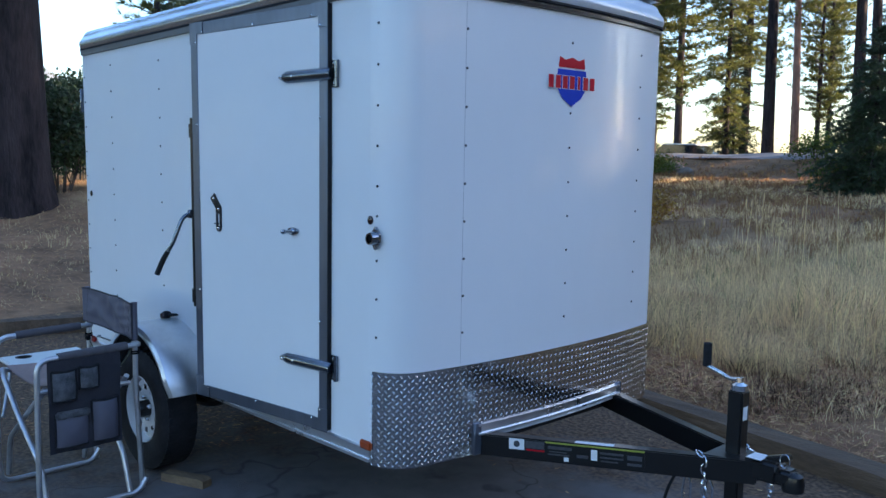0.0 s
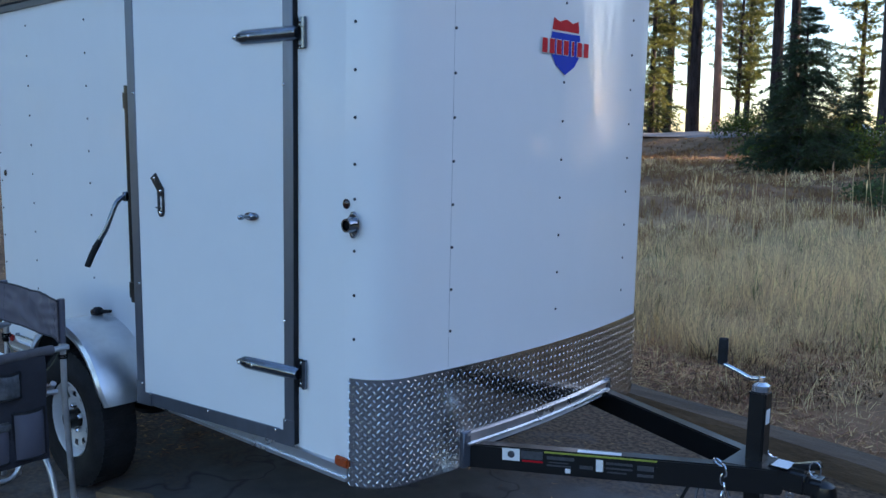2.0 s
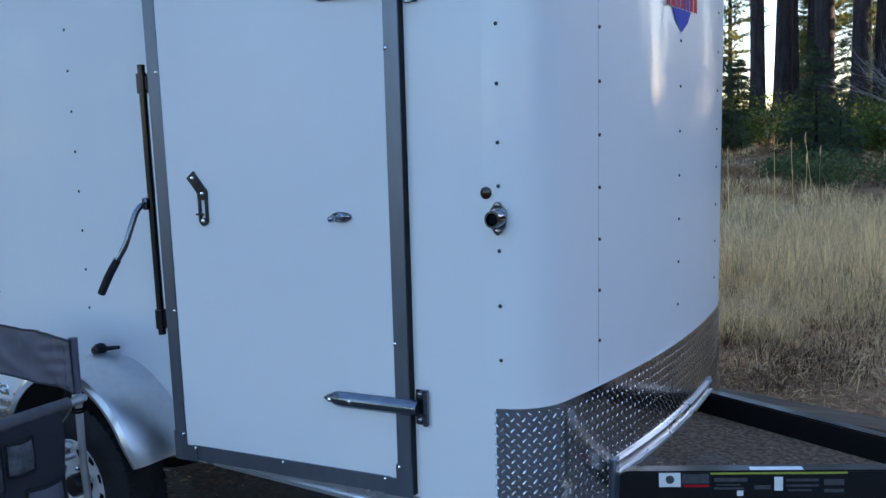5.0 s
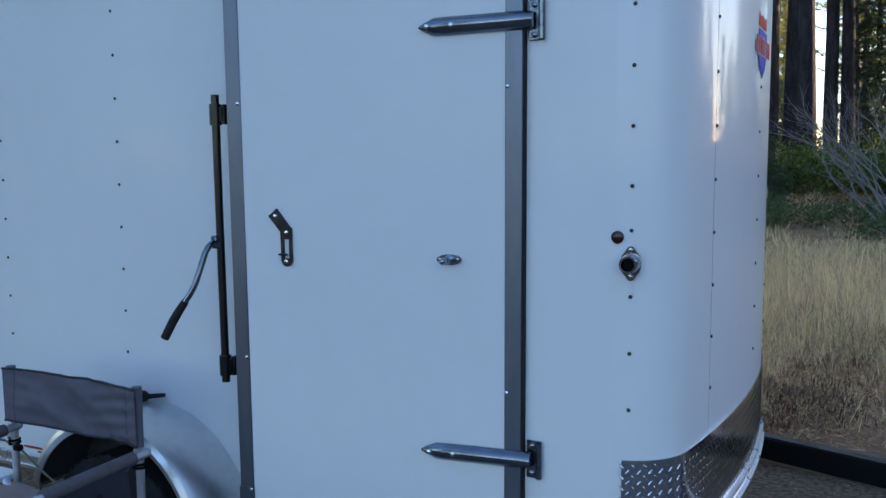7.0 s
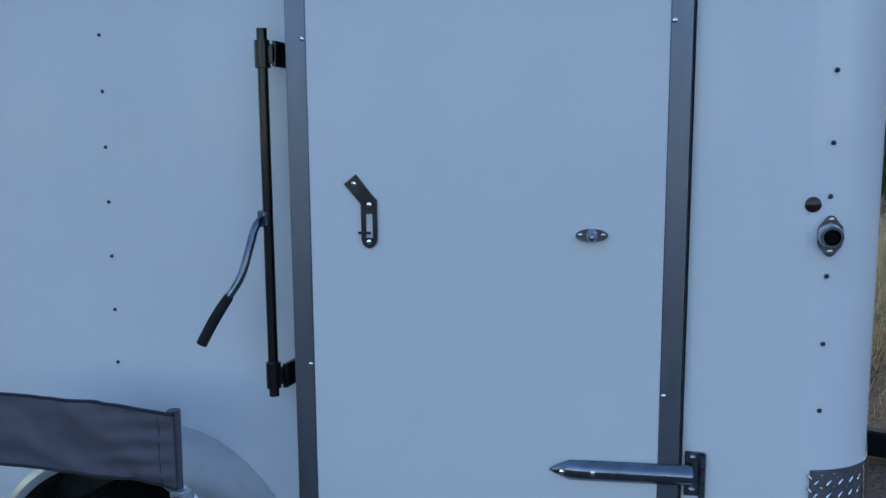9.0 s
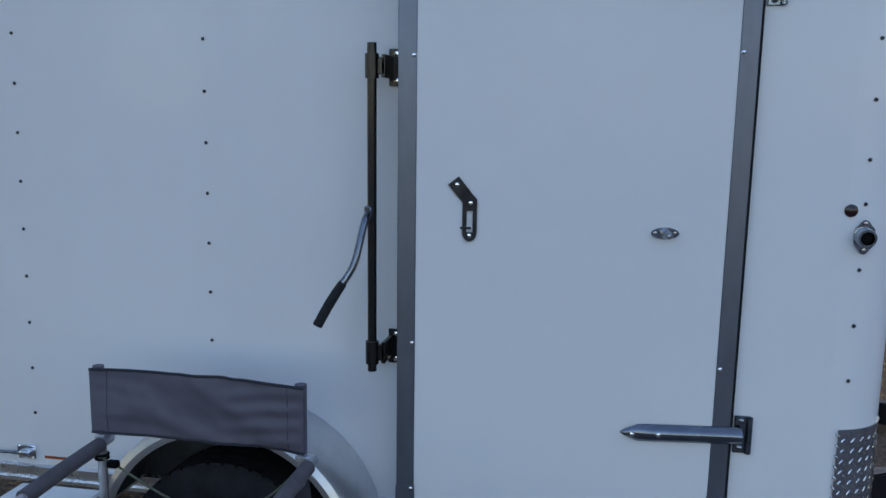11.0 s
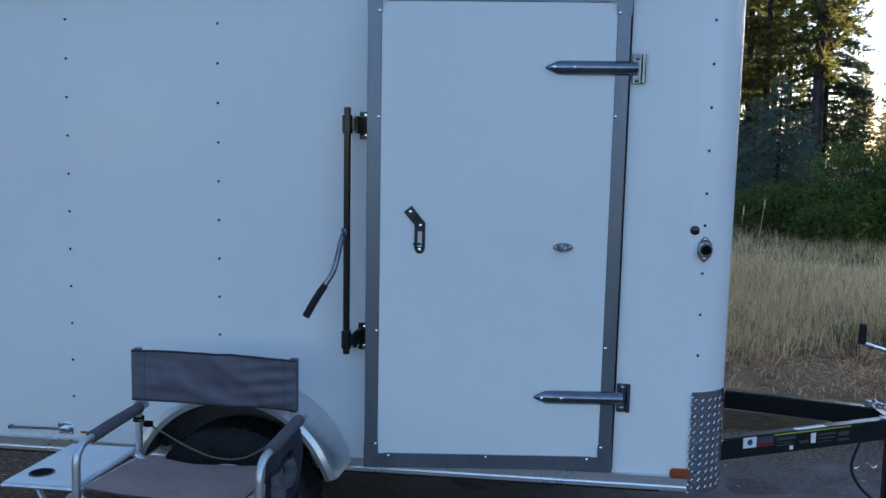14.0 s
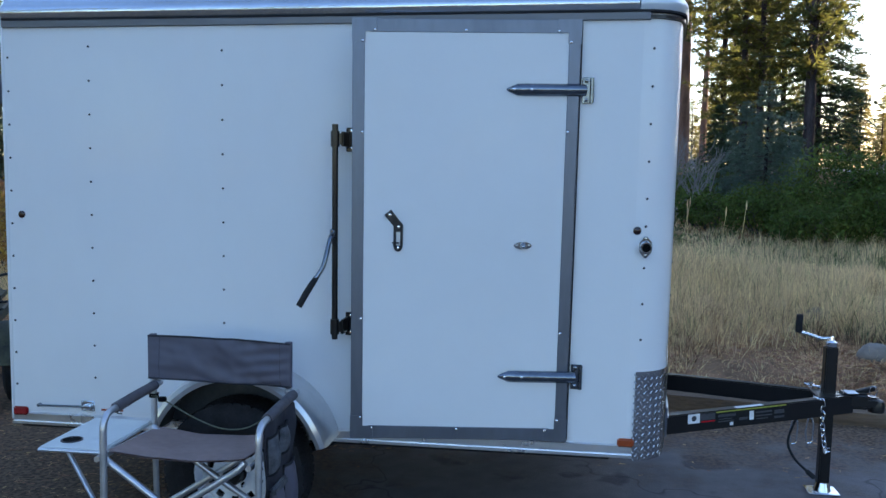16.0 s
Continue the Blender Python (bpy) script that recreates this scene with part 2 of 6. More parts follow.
def pavement_material():
    """Old asphalt with oil stains and cracks, buried under needle-strewn dirt at its rear end."""
    m = mat("old asphalt", (0.228, 0.208, 0.202), 0.9, spec=0.25, vary=0.2, scale=1.3, bump=0.005, bump_scale=90, fine=0.6)
    t = m.node_tree
    b = t.nodes["Principled BSDF"]
    col = b.inputs["Base Color"].links[0].from_socket
    co = t.nodes.new("ShaderNodeTexCoord")
    cr = t.nodes.new("ShaderNodeTexVoronoi")
    cr.feature = "DISTANCE_TO_EDGE"
    cr.inputs["Scale"].default_value = 0.45
    wob = t.nodes.new("ShaderNodeTexNoise")
    wob.inputs["Scale"].default_value = 3.0
    add = t.nodes.new("ShaderNodeVectorMath")
    add.operation = "MULTIPLY_ADD"
    t.links.new(wob.outputs["Color"], add.inputs[0])
    add.inputs[1].default_value = (0.9, 0.9, 0)
    t.links.new(co.outputs["Object"], add.inputs[2])
    t.links.new(co.outputs["Object"], wob.inputs["Vector"])
    t.links.new(add.outputs[0], cr.inputs["Vector"])
    less = t.nodes.new("ShaderNodeMapRange")
    less.inputs["From Min"].default_value, less.inputs["From Max"].default_value = 0.0, 0.007
    less.inputs["To Min"].default_value, less.inputs["To Max"].default_value = 0.55, 1.0
    t.links.new(cr.outputs["Distance"], less.inputs["Value"])
    mul = t.nodes.new("ShaderNodeMix")
    mul.data_type, mul.blend_type = "RGBA", "MULTIPLY"
    mul.inputs["Factor"].default_value = 1.0
    t.links.new(col, mul.inputs["A"])
    t.links.new(less.outputs[0], mul.inputs["B"])
    st = t.nodes.new("ShaderNodeTexNoise")
    st.inputs["Scale"].default_value, st.inputs["Detail"].default_value = 2.6, 3.0
    t.links.new(co.outputs["Object"], st.inputs["Vector"])
    so = t.nodes.new("ShaderNodeMapRange")
    so.inputs["From Min"].default_value, so.inputs["From Max"].default_value = 0.60, 0.66
    so.inputs["To Min"].default_value, so.inputs["To Max"].default_value = 1.0, 0.55
    t.links.new(st.outputs["Fac"], so.inputs["Value"])
    oil = t.nodes.new("ShaderNodeMix")
    oil.data_type, oil.blend_type = "RGBA", "MULTIPLY"
    oil.inputs["Factor"].default_value = 1.0
    t.links.new(mul.outputs["Result"], oil.inputs["A"])
    t.links.new(so.outputs[0], oil.inputs["B"])
    sep = t.nodes.new("ShaderNodeSeparateXYZ")
    t.links.new(add.outputs[0], sep.inputs[0])
    edge = t.nodes.new("ShaderNodeMapRange")
    edge.inputs["From Min"].default_value, edge.inputs["From Max"].default_value = 2.3, 0.5
    t.links.new(sep.outputs["X"], edge.inputs["Value"])
    side = t.nodes.new("ShaderNodeMapRange")
    side.inputs["From Min"].default_value, side.inputs["From Max"].default_value = 1.3, 2.6
    t.links.new(sep.outputs["Y"], side.inputs["Value"])
    most = t.nodes.new("ShaderNodeMath")
    most.operation = "MAXIMUM"
    t.links.new(edge.outputs[0], most.inputs[0])
    t.links.new(side.outputs[0], most.inputs[1])
    dn = t.nodes.new("ShaderNodeTexNoise")
    dn.inputs["Scale"].default_value, dn.inputs["Detail"].default_value = 5.0, 6.0
    t.links.new(co.outputs["Object"], dn.inputs["Vector"])
    dm = t.nodes.new("ShaderNodeMath")
    dm.operation = "MULTIPLY_ADD"
    t.links.new(most.outputs[0], dm.inputs[0])
    dm.inputs[1].default_value = 1.5
    nb = t.nodes.new("ShaderNodeMath")
    nb.operation = "MULTIPLY_ADD"
    t.links.new(dn.outputs["Fac"], nb.inputs[0])
    nb.inputs[1].default_value, nb.inputs[2].default_value = 1.6, -1.0
    t.links.new(nb.outputs[0], dm.inputs[2])
    cl = t.nodes.new("ShaderNodeClamp")
    t.links.new(dm.outputs[0], cl.inputs[0])
    dirt = t.nodes.new("ShaderNodeMix")
    dirt.data_type = "RGBA"
    clod = t.nodes.new("ShaderNodeTexNoise")
    clod.inputs["Scale"].default_value, clod.inputs["Detail"].default_value = 40.0, 8.0
    t.links.new(co.outputs["Object"], clod.inputs["Vector"])
    cm = t.nodes.new("ShaderNodeMapRange")
    cm.inputs["From Min"].default_value, cm.inputs["From Max"].default_value = 0.40, 0.62
    t.links.new(clod.outputs["Fac"], cm.inputs["Value"])
    soil = t.nodes.new("ShaderNodeMix")
    soil.data_type = "RGBA"
    soil.inputs["A"].default_value, soil.inputs["B"].default_value = (0.080, 0.052, 0.036, 1), (0.21, 0.135, 0.082, 1)
    t.links.new(cm.outputs[0], soil.inputs["Factor"])
    t.links.new(soil.outputs["Result"], dirt.inputs["B"])
    t.links.new(cl.outputs[0], dirt.inputs["Factor"])
    t.links.new(oil.outputs["Result"], dirt.inputs["A"])
    t.links.new(dirt.outputs["Result"], b.inputs["Base Color"])
    return m


M_GROUND, M_PAVE = ground_material(), pavement_material()


# ---- mesh helpers ----
class Geo:
    """Collects simple shapes into one bmesh. m: a matrix put on all that follows."""

    def __init__(self, m=None):
        self.bm, self.m = bmesh.new(), m or Matrix()

    def vert(self, p):
        return self.bm.verts.new(self.m @ Vector(p))

    def face(self, vs):
        try:
            return self.bm.faces.new(vs)
        except ValueError:
            return None

    def box(self, lo, hi, bev=0.0, m=None, seg=1):
        tmp = bmesh.new()
        bmesh.ops.create_cube(tmp, size=1)
        c, s = (Vector(lo) + Vector(hi)) / 2, Vector(hi) - Vector(lo)
        for v in tmp.verts:
            v.co = Vector((v.co.x * s.x, v.co.y * s.y, v.co.z * s.z))
        if bev:
            bmesh.ops.bevel(tmp, geom=tmp.edges[:], offset=bev, segments=seg, affect="EDGES")
        q = Matrix.Translation(c) if m is None else m @ Matrix.Translation(c)
        self.take(tmp, q)
        return self

    def take(self, tmp, q=None):
        q = q or Matrix()
        tmp.verts.index_update()
        vs = [self.vert(q @ v.co) for v in tmp.verts]
        for f in tmp.faces:
            self.face([vs[v.index] for v in f.verts])
        tmp.free()

    def tube(self, pts, r, seg=10, closed=False, caps=True):
        pts = [Vector(p) for p in pts]
        n = len(pts)
        rs = r if isinstance(r, (list, tuple)) else [r] * n
        rings, up = [], None
        for i, p in enumerate(pts):
            a = pts[(i - 1) % n] if closed or i else pts[i]
            c = pts[(i + 1) % n] if closed or i < n - 1 else pts[i]
            d = (c - a).normalized()
            if up is None:
                up = d.orthogonal().normalized()
            up = (up - d * up.dot(d)).normalized()
            side = d.cross(up)
            rings.append([self.vert(p + rs[i] * (math.cos(6.28319 * k / seg) * up + math.sin(6.28319 * k / seg) * side)) for k in range(seg)])
        for i in range(n if closed else n - 1):
            a, c = rings[i], rings[(i + 1) % n]
            for k in range(seg):
                self.face((a[k], a[(k + 1) % seg], c[(k + 1) % seg], c[k]))
        if caps and not closed:
            self.face(rings[0][::-1])
            self.face(rings[-1])
        return self

    def lathe(self, prof, seg=24, m=None):
        """prof: (radius, height) pairs, turned about the local z of m."""
        m = m or Matrix()
        rings = []
        for r, h in prof:
            if r < 1e-6:
                rings.append([self.vert(m @ Vector((0, 0, h)))])
            else:
                rings.append([self.vert(m @ Vector((r * math.cos(6.28319 * k / seg), r * math.sin(6.28319 * k / seg), h))) for k in range(seg)])
        for a, c in zip(rings, rings[1:]):
            for k in range(seg):
                k2 = (k + 1) % seg
                if len(a) == 1 and len(c) == 1:
                    continue
                if len(a) == 1:
                    self.face((a[0], c[k], c[k2]))
                elif len(c) == 1:
                    self.face((a[k], a[k2], c[0]))
                else:
                    self.face((a[k], a[k2], c[k2], c[k]))
        return self

    def prism(self, poly, h0, h1, m=None):
        """A polygon in local x, y, extruded from h0 to h1."""
        m = m or Matrix()
        a = [self.vert(m @ Vector((x, y, h0))) for x, y in poly]
        c = [self.vert(m @ Vector((x, y, h1))) for x, y in poly]
        n = len(poly)
        self.face(a[::-1])
        self.face(c)
        for k in range(n):
            self.face((a[k], a[(k + 1) % n], c[(k + 1) % n], c[k]))
        return self

    def sweep(self, path, prof, close_prof=True, caps=True):
        """path: (x, y, nx, ny); prof: (outwards, z) pairs."""
        rings = [[self.vert((x + nx * o, y + ny * o, z)) for o, z in prof] for x, y, nx, ny in path]
        n = len(prof)
        for a, c in zip(rings, rings[1:]):
            for k in range(n if close_prof else n - 1):
                self.face((a[k], c[k], c[(k + 1) % n], a[(k + 1) % n]))
        if caps and close_prof:
            self.face(rings[0])
            self.face(rings[-1][::-1])
        return self


def origin_of(ob):
    p = Vector((0, 0, 0))
    while ob is not None:
        p += ob.location
        ob = ob.parent
    return p


def nose_down(me):
    """The front of the trailer sits a little nose-down: its uprights lean forwards."""
    co = np.empty(len(me.vertices) * 3, np.float32)
    me.vertices.foreach_get("co", co)
    co = co.reshape(-1, 3)
    t = np.clip((co[:, 0] - 1.3) / 1.0, 0, 1)
    co[:, 0] += 0.0145 * (co[:, 2] - 1.3) * t * t * (3 - 2 * t)
    me.vertices.foreach_set("co", co.ravel())


def belongs(ob, root):
    while ob is not None:
        if ob.name == root:
            return True
        ob = ob.parent
    return False


def finish(name, me, material, parent, label="", smooth=40):
    me.materials.append(material)
    if parent is not None:
        if belongs(parent, "cargo_trailer"):
            nose_down(me)
        me.transform(Matrix.Translation(-origin_of(parent)))
    if smooth:
        me.polygons.foreach_set("use_smooth", [True] * len(me.polygons))
        me.set_sharp_from_angle(angle=radians(smooth))
    ob = new(name, me)
    if parent is not None:
        ob.parent = parent
    if label:
        tagged(ob, label)
    return ob


def part(name, g, material, parent, label="", smooth=40):
    """One mesh object, built in world coordinates, under a thing or a part."""
    bmesh.ops.recalc_face_normals(g.bm, faces=g.bm.faces[:])
    me = bpy.data.meshes.new(name)
    g.bm.to_mesh(me)
    g.bm.free()
    return finish(name, me, material, parent, label, smooth)


def raw(name, verts, faces, material, parent=None, label="", smooth=0):
    me = bpy.data.meshes.new(name)
    me.from_pydata([tuple(v) for v in verts], [], faces)
    me.update()
    return finish(name, me, material, parent, label, smooth)


def thing(name, at, label, category, group=""):
    ob = new(name)
    ob.location = at
    ob.empty_display_size = 0.1
    return tagged(ob, label, category, group)


def rounded(pts, r, n=6):
    """A polyline with its inner corners rounded."""
    pts = [Vector(p) for p in pts]
    out = [pts[0]]
    for a, b, c in zip(pts, pts[1:], pts[2:]):
        u, v = (a - b), (c - b)
        k = min(r, u.length / 2.01, v.length / 2.01)
        p, q = b + u.normalized() * k, b + v.normalized() * k
        for i in range(n + 1):
            t = i / n
            out.append((1 - t) ** 2 * p + 2 * t * (1 - t) * b + t * t * q)
    out.append(pts[-1])
    return out


# ---- ground ----
def smoothstep(a, b, v):
    t = np.clip((v - a) / (b - a), 0, 1)
    return t * t * (3 - 2 * t)


def ground_h(x, y):
    """Height of the ground: a level pad, a meadow that rises gently to a road bank, a slope behind the rear end."""
    x, y = np.asarray(x, float), np.asarray(y, float)
    h = -0.03 + 0.10 * smoothstep(2.45, 3.2, y) + 0.062 * np.clip(y - 3.0, 0, 7) + 0.038 * np.clip(y - 10, 0, 16)
    road = 1.95
    h = h + (road - 1.13) * smoothstep(25.5, 31.0, y) - 0.95 * smoothstep(31.8, 35.0, y)
    h = h + 0.10 * np.clip(-3.5 - x, 0, 12) * (1 - smoothstep(6, 18, y)) * smoothstep(-8, 0, y)
    h = h + 0.05 * np.sin(1.3 * x + 0.7 * y) * np.sin(0.9 * y - 0.4 * x) * np.clip(smoothstep(3.2, 6.0, y) + smoothstep(5.0, 8.0, -x), 0, 1)
    return h


def gh(x, y):
    return float(ground_h(x, y))


def build_ground():
    ax = np.concatenate([-np.geomspace(1500, 16, 26), np.arange(-15.5, 18, 0.5), np.geomspace(18, 1500, 26)])
    ay = np.concatenate([-np.geomspace(1500, 8, 24), np.arange(-7.5, 40, 0.5), np.geomspace(40, 1500, 26)])
    gx, gy = np.meshgrid(ax, ay)
    gz = ground_h(gx, gy)
    v = np.stack([gx, gy, gz], -1).reshape(-1, 3)
    nx, ny = len(ax), len(ay)
    f = [(j * nx + i, j * nx + i + 1, (j + 1) * nx + i + 1, (j + 1) * nx + i) for j in range(ny - 1) for i in range(nx - 1)]
    ob = raw("ground", v, f, M_GROUND, smooth=60)
    tagged(ob, "forest floor of brown needle litter and bare soil", "ground", kind="structure")


build_ground()


def build_pavement():
    g = Geo()
    rng = random.Random(3)
    poly = []
    n = 60
    for k in range(n):
        poly.append((-4.0 + 22.0 * k / n, 2.50 + rng.uniform(-0.05, 0.05)))
    poly += [(18, 2.4), (18, -16), (-6, -16)]
    poly += [(-4.6 + rng.uniform(-0.3, 0.3), -16 + 18.0 * k / 20) for k in range(20)]
    g.prism(poly, -0.10, 0.0)
    ob = part("pavement", g, M_PAVE, None, smooth=0)
    tagged(ob, "old grey asphalt pad with cracks, stains and dirt", "pavement", kind="structure")
    g = Geo()
    xs = np.linspace(-60, 60, 121)
    ys = (29.2, 29.9, 30.4, 30.9, 31.4, 32.0, 33.0, 34.0, 35.2, 38.0, 41.5)
    rows = []
    for x in xs:
        rows.append([g.vert((x, y + (0.25 * math.sin(x * 1.7) + 0.2 * math.sin(x * 0.6) if y < 29.5 else 0), gh(x, y) + 0.035)) for y in ys])
    for a, c in zip(rows, rows[1:]):
        for k in range(len(ys) - 1):
            g.face((a[k], c[k], c[k + 1], a[k + 1]))
    tagged(part("road", g, M_ROAD, None), "grey gravel shoulder and road along the top of a bank", "road", kind="structure")
    # a hillside far off, its haze painted into the colour
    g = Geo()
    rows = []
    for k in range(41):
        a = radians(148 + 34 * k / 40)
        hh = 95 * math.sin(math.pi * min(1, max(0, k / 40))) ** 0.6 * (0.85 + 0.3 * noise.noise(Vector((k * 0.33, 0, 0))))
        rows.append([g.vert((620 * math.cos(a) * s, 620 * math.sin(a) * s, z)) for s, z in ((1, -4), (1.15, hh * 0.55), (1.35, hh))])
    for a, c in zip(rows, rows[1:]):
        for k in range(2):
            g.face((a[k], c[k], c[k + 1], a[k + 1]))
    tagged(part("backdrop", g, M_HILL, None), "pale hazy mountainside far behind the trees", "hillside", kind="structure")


build_pavement()


# ---- cargo trailer ----
REAR, W = -0.03, 1.76
YC = 0.90      # the drawbar's middle line
Z0, Z1 = 0.46, 2.22
trailer = thing("cargo_trailer", (1.4, W / 2, 0), "white single-axle enclosed cargo trailer with its side door slightly ajar", "trailer")


def nose(n1=10, n2=28):
    """The rounded front in plan, from the near side to the far one: x, y, outward normal."""
    out = []
    a0, r = radians(9.5), 0.165
    for k in range(n1 + 1):
        a = -math.pi / 2 + (math.pi / 2 - a0) * k / n1
        out.append((2.722 + r * math.cos(a), r + r * math.sin(a), math.cos(a), math.sin(a)))
    big = (W / 2 - out[-1][1]) / math.sin(a0)
    cx = out[-1][0] - big * math.cos(a0)
    for k in range(1, n2):
        a = -a0 + 2 * a0 * k / n2
        out.append((cx + big * math.cos(a), W / 2 + big * math.sin(a), math.cos(a), math.sin(a)))
    return out + [(x, W - y, nx, -ny) for x, y, nx, ny in reversed(out[: n1 + 1])]


NOSE = nose()
AROUND = [(REAR, 0, 0, -1)] + NOSE + [(REAR, W, 0, 1)]


def along(path, step):
    """Points at even steps along a plan path, with the distance run."""
    out, run, want = [], 0.0, 0.0
    for a, c in zip(path, path[1:]):
        d = math.hypot(c[0] - a[0], c[1] - a[1])
        while want <= run + d:
            t = (want - run) / d
            p = [a[k] + (c[k] - a[k]) * t for k in range(4)]
            q = math.hypot(p[2], p[3])
            out.append((p[0], p[1], p[2] / q, p[3] / q, want))
            want += step
        run += d
    return out


# walls, with the doorway cut through the near one
g = Geo()
xs, zs = (REAR, 1.605, 2.465, 2.722), (Z0, 0.495, 2.175, Z1)
va = [[[g.vert((x, y, z)) for z in zs] for x in xs] for y in (0, 0.03)]
for i in range(3):
    for k in range(3):
        if i == 1 and k == 1:
            continue
        for w in va:
            g.face((w[i][k], w[i + 1][k], w[i + 1][k + 1], w[i][k + 1]))
for (i, k), (i2, k2) in [((i, 0), (i + 1, 0)) for i in range(3)] + [((i, 3), (i + 1, 3)) for i in range(3)] + [((0, k), (0, k + 1)) for k in range(3)] + [((3, k), (3, k + 1)) for k in range(3)] + [((1, 1), (2, 1)), ((1, 2), (2, 2)), ((1, 1), (1, 2)), ((2, 1), (2, 2))]:
    g.face((va[0][i][k], va[0][i2][k2], va[1][i2][k2], va[1][i][k]))
part("side_wall", g, M_SIDE, trailer, "white painted aluminium side skin", smooth=0)
g = Geo()
g.sweep(NOSE, [(0, Z0), (0, Z1), (-0.03, Z1), (-0.03, Z0)])
part("front_wall", g, M_WHITE, trailer, "white rounded front skin")
g = Geo().box((REAR, W - 0.03, Z0), (2.722, W, Z1))
part("side_wall", g, M_WHITE, trailer, smooth=0)
g = Geo().box((REAR - 0.04, 0.06, Z0 + 0.02), (REAR, W - 0.06, Z1 - 0.05), 0.006)
part("rear_ramp", g, M_DOOR, trailer, "white rear ramp door")
for y in (0.0, W - 0.06):
    g = Geo().box((REAR - 0.022, y + (0.003 if y < 1 else -0.003), Z0 - 0.03), (REAR - 0.0005, y + (0.06 if y < 1 else 0.057), Z1 + 0.02), 0.006)
    part("rear_post", g, M_SIDE, trailer)
for y in (-0.01, W - 0.03):
    g = Geo().box((REAR - 0.055, y, 1.86), (REAR - 0.034, y + 0.04, 2.0), 0.004)
    part("ramp_hinge", g, M_ZINC, trailer)
# deck and inner roof: shade beneath and inside put into a near-black colour
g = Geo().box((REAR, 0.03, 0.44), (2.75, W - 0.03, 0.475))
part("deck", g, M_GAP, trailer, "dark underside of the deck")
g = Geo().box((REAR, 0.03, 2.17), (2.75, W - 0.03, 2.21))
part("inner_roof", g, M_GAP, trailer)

# roof: cove all round and a low crown
g = Geo()
cove = [(0.012, 2.232)] + [(0.018 - 0.125 * (1 - math.cos(a)) + 0.004 * math.sin(9 * a), 2.245 + 0.115 * math.sin(a)) for a in [radians(3 * k) for k in range(1, 29)]] + [(-0.13, 2.36), (-0.13, 2.232)]
g.sweep([(REAR, 0, 0, -1)] + [(REAR + (2.70 - REAR) * k / 12, 0, 0, -1) for k in range(1, 13)], cove)
part("roof_cove", g, M_COVE, trailer, "shiny aluminium roof edge with small dents")
g = Geo().sweep([(REAR, W, 0, 1), (2.70, W, 0, 1)], cove)
part("roof_cove", g, M_COVE, trailer)
g = Geo().sweep([(2.704, 0, 0, -1)] + NOSE + [(2.704, W, 0, 1)], cove)
part("nose_cap", g, M_CAP, trailer, "shiny rounded front roof cap")
g = Geo()
for k in range(10):
    a, c = REAR + 2.9 * k / 10, REAR + 2.9 * (k + 1) / 10
    n = 8
    rows = [[g.vert((x, 0.10 + (W - 0.2) * j / n, 2.352 + 0.03 * math.sin(math.pi * j / n))) for j in range(n + 1)] for x in (a, c)]
    for j in range(n):
        g.face((rows[0][j], rows[1][j], rows[1][j + 1], rows[0][j + 1]))
part("roof_skin", g, M_ALU, trailer)
# bands under the roof edge
g = Geo().sweep([(REAR, 0, 0, -1), (2.745, 0, 0, -1)], [(0, 2.192), (0.014, 2.195), (0.014, 2.222), (0, 2.225)])
part("top_rail", g, M_RAIL, trailer, "dull grey rail under the roof edge")
g = Geo().sweep([(REAR, W, 0, 1), (2.745, W, 0, 1)], [(0, 2.192), (0.014, 2.195), (0.014, 2.222), (0, 2.225)])
part("top_rail", g, M_RAIL, trailer)
g = Geo().sweep([(2.75, 0, 0, -1)] + NOSE[1:-1] + [(2.75, W, 0, 1)], [(0, 2.198), (0.012, 2.200), (0.012, 2.214), (0, 2.216)])
part("nose_moulding", g, M_BLACK, trailer, "thin dark moulding")
g = Geo().sweep(AROUND, [(0, 2.223), (0.017, 2.223), (0.017, 2.232), (0, 2.232)])
part("seal", g, M_RUBBER, trailer, "black seal line under the roof")
# bottom rail with a bright lip
g = Geo()
g.sweep([(REAR, 0, 0, -1), (2.748, 0, 0, -1)], [(0, 0.425), (0.010, 0.43), (0.010, 0.468), (0.002, 0.474), (0, 0.474)])
g.sweep([(REAR, 0, 0, -1), (2.748, 0, 0, -1)], [(0.0, 0.421), (0.020, 0.421), (0.020, 0.433), (0.0, 0.433)])
part("bottom_rail", g, M_ALU, trailer, "bright aluminium lower rail")
g = Geo().sweep([(REAR, W, 0, 1), (2.748, W, 0, 1)], [(0, 0.421), (0.014, 0.425), (0.014, 0.468), (0, 0.474)])
part("bottom_rail", g, M_ALU, trailer)

# rivets, row by row
def rivet_row(pts, r=0.0055):
    for x, y, z, nx, ny in pts:
        m = Matrix.Translation((x, y, z)) @ Vector((nx, ny, 0)).to_track_quat("Z", "Y").to_matrix().to_4x4()
        part("rivet", Geo().lathe([(r, 0), (r * 0.85, r * 0.5), (r * 0.4, r * 0.75), (0, r * 0.8)], 8, m), M_RIVET, trailer)


for x, z0, count in ((0.369, 0.645, 11), (0.979, 0.917, 9), (-0.014, 0.60, 12)):
    rivet_row([(x, 0, z0 + 0.1465 * k, 0, -1) for k in range(count)])
rivet_row([(2.765 + 0.0 * k, 0.0035, z, 0.2, -0.98) for k, z in enumerate([0.912 + 0.147 * j for j in range(3)] + [1.375] + [1.487 + 0.149 * j for j in range(5)])])


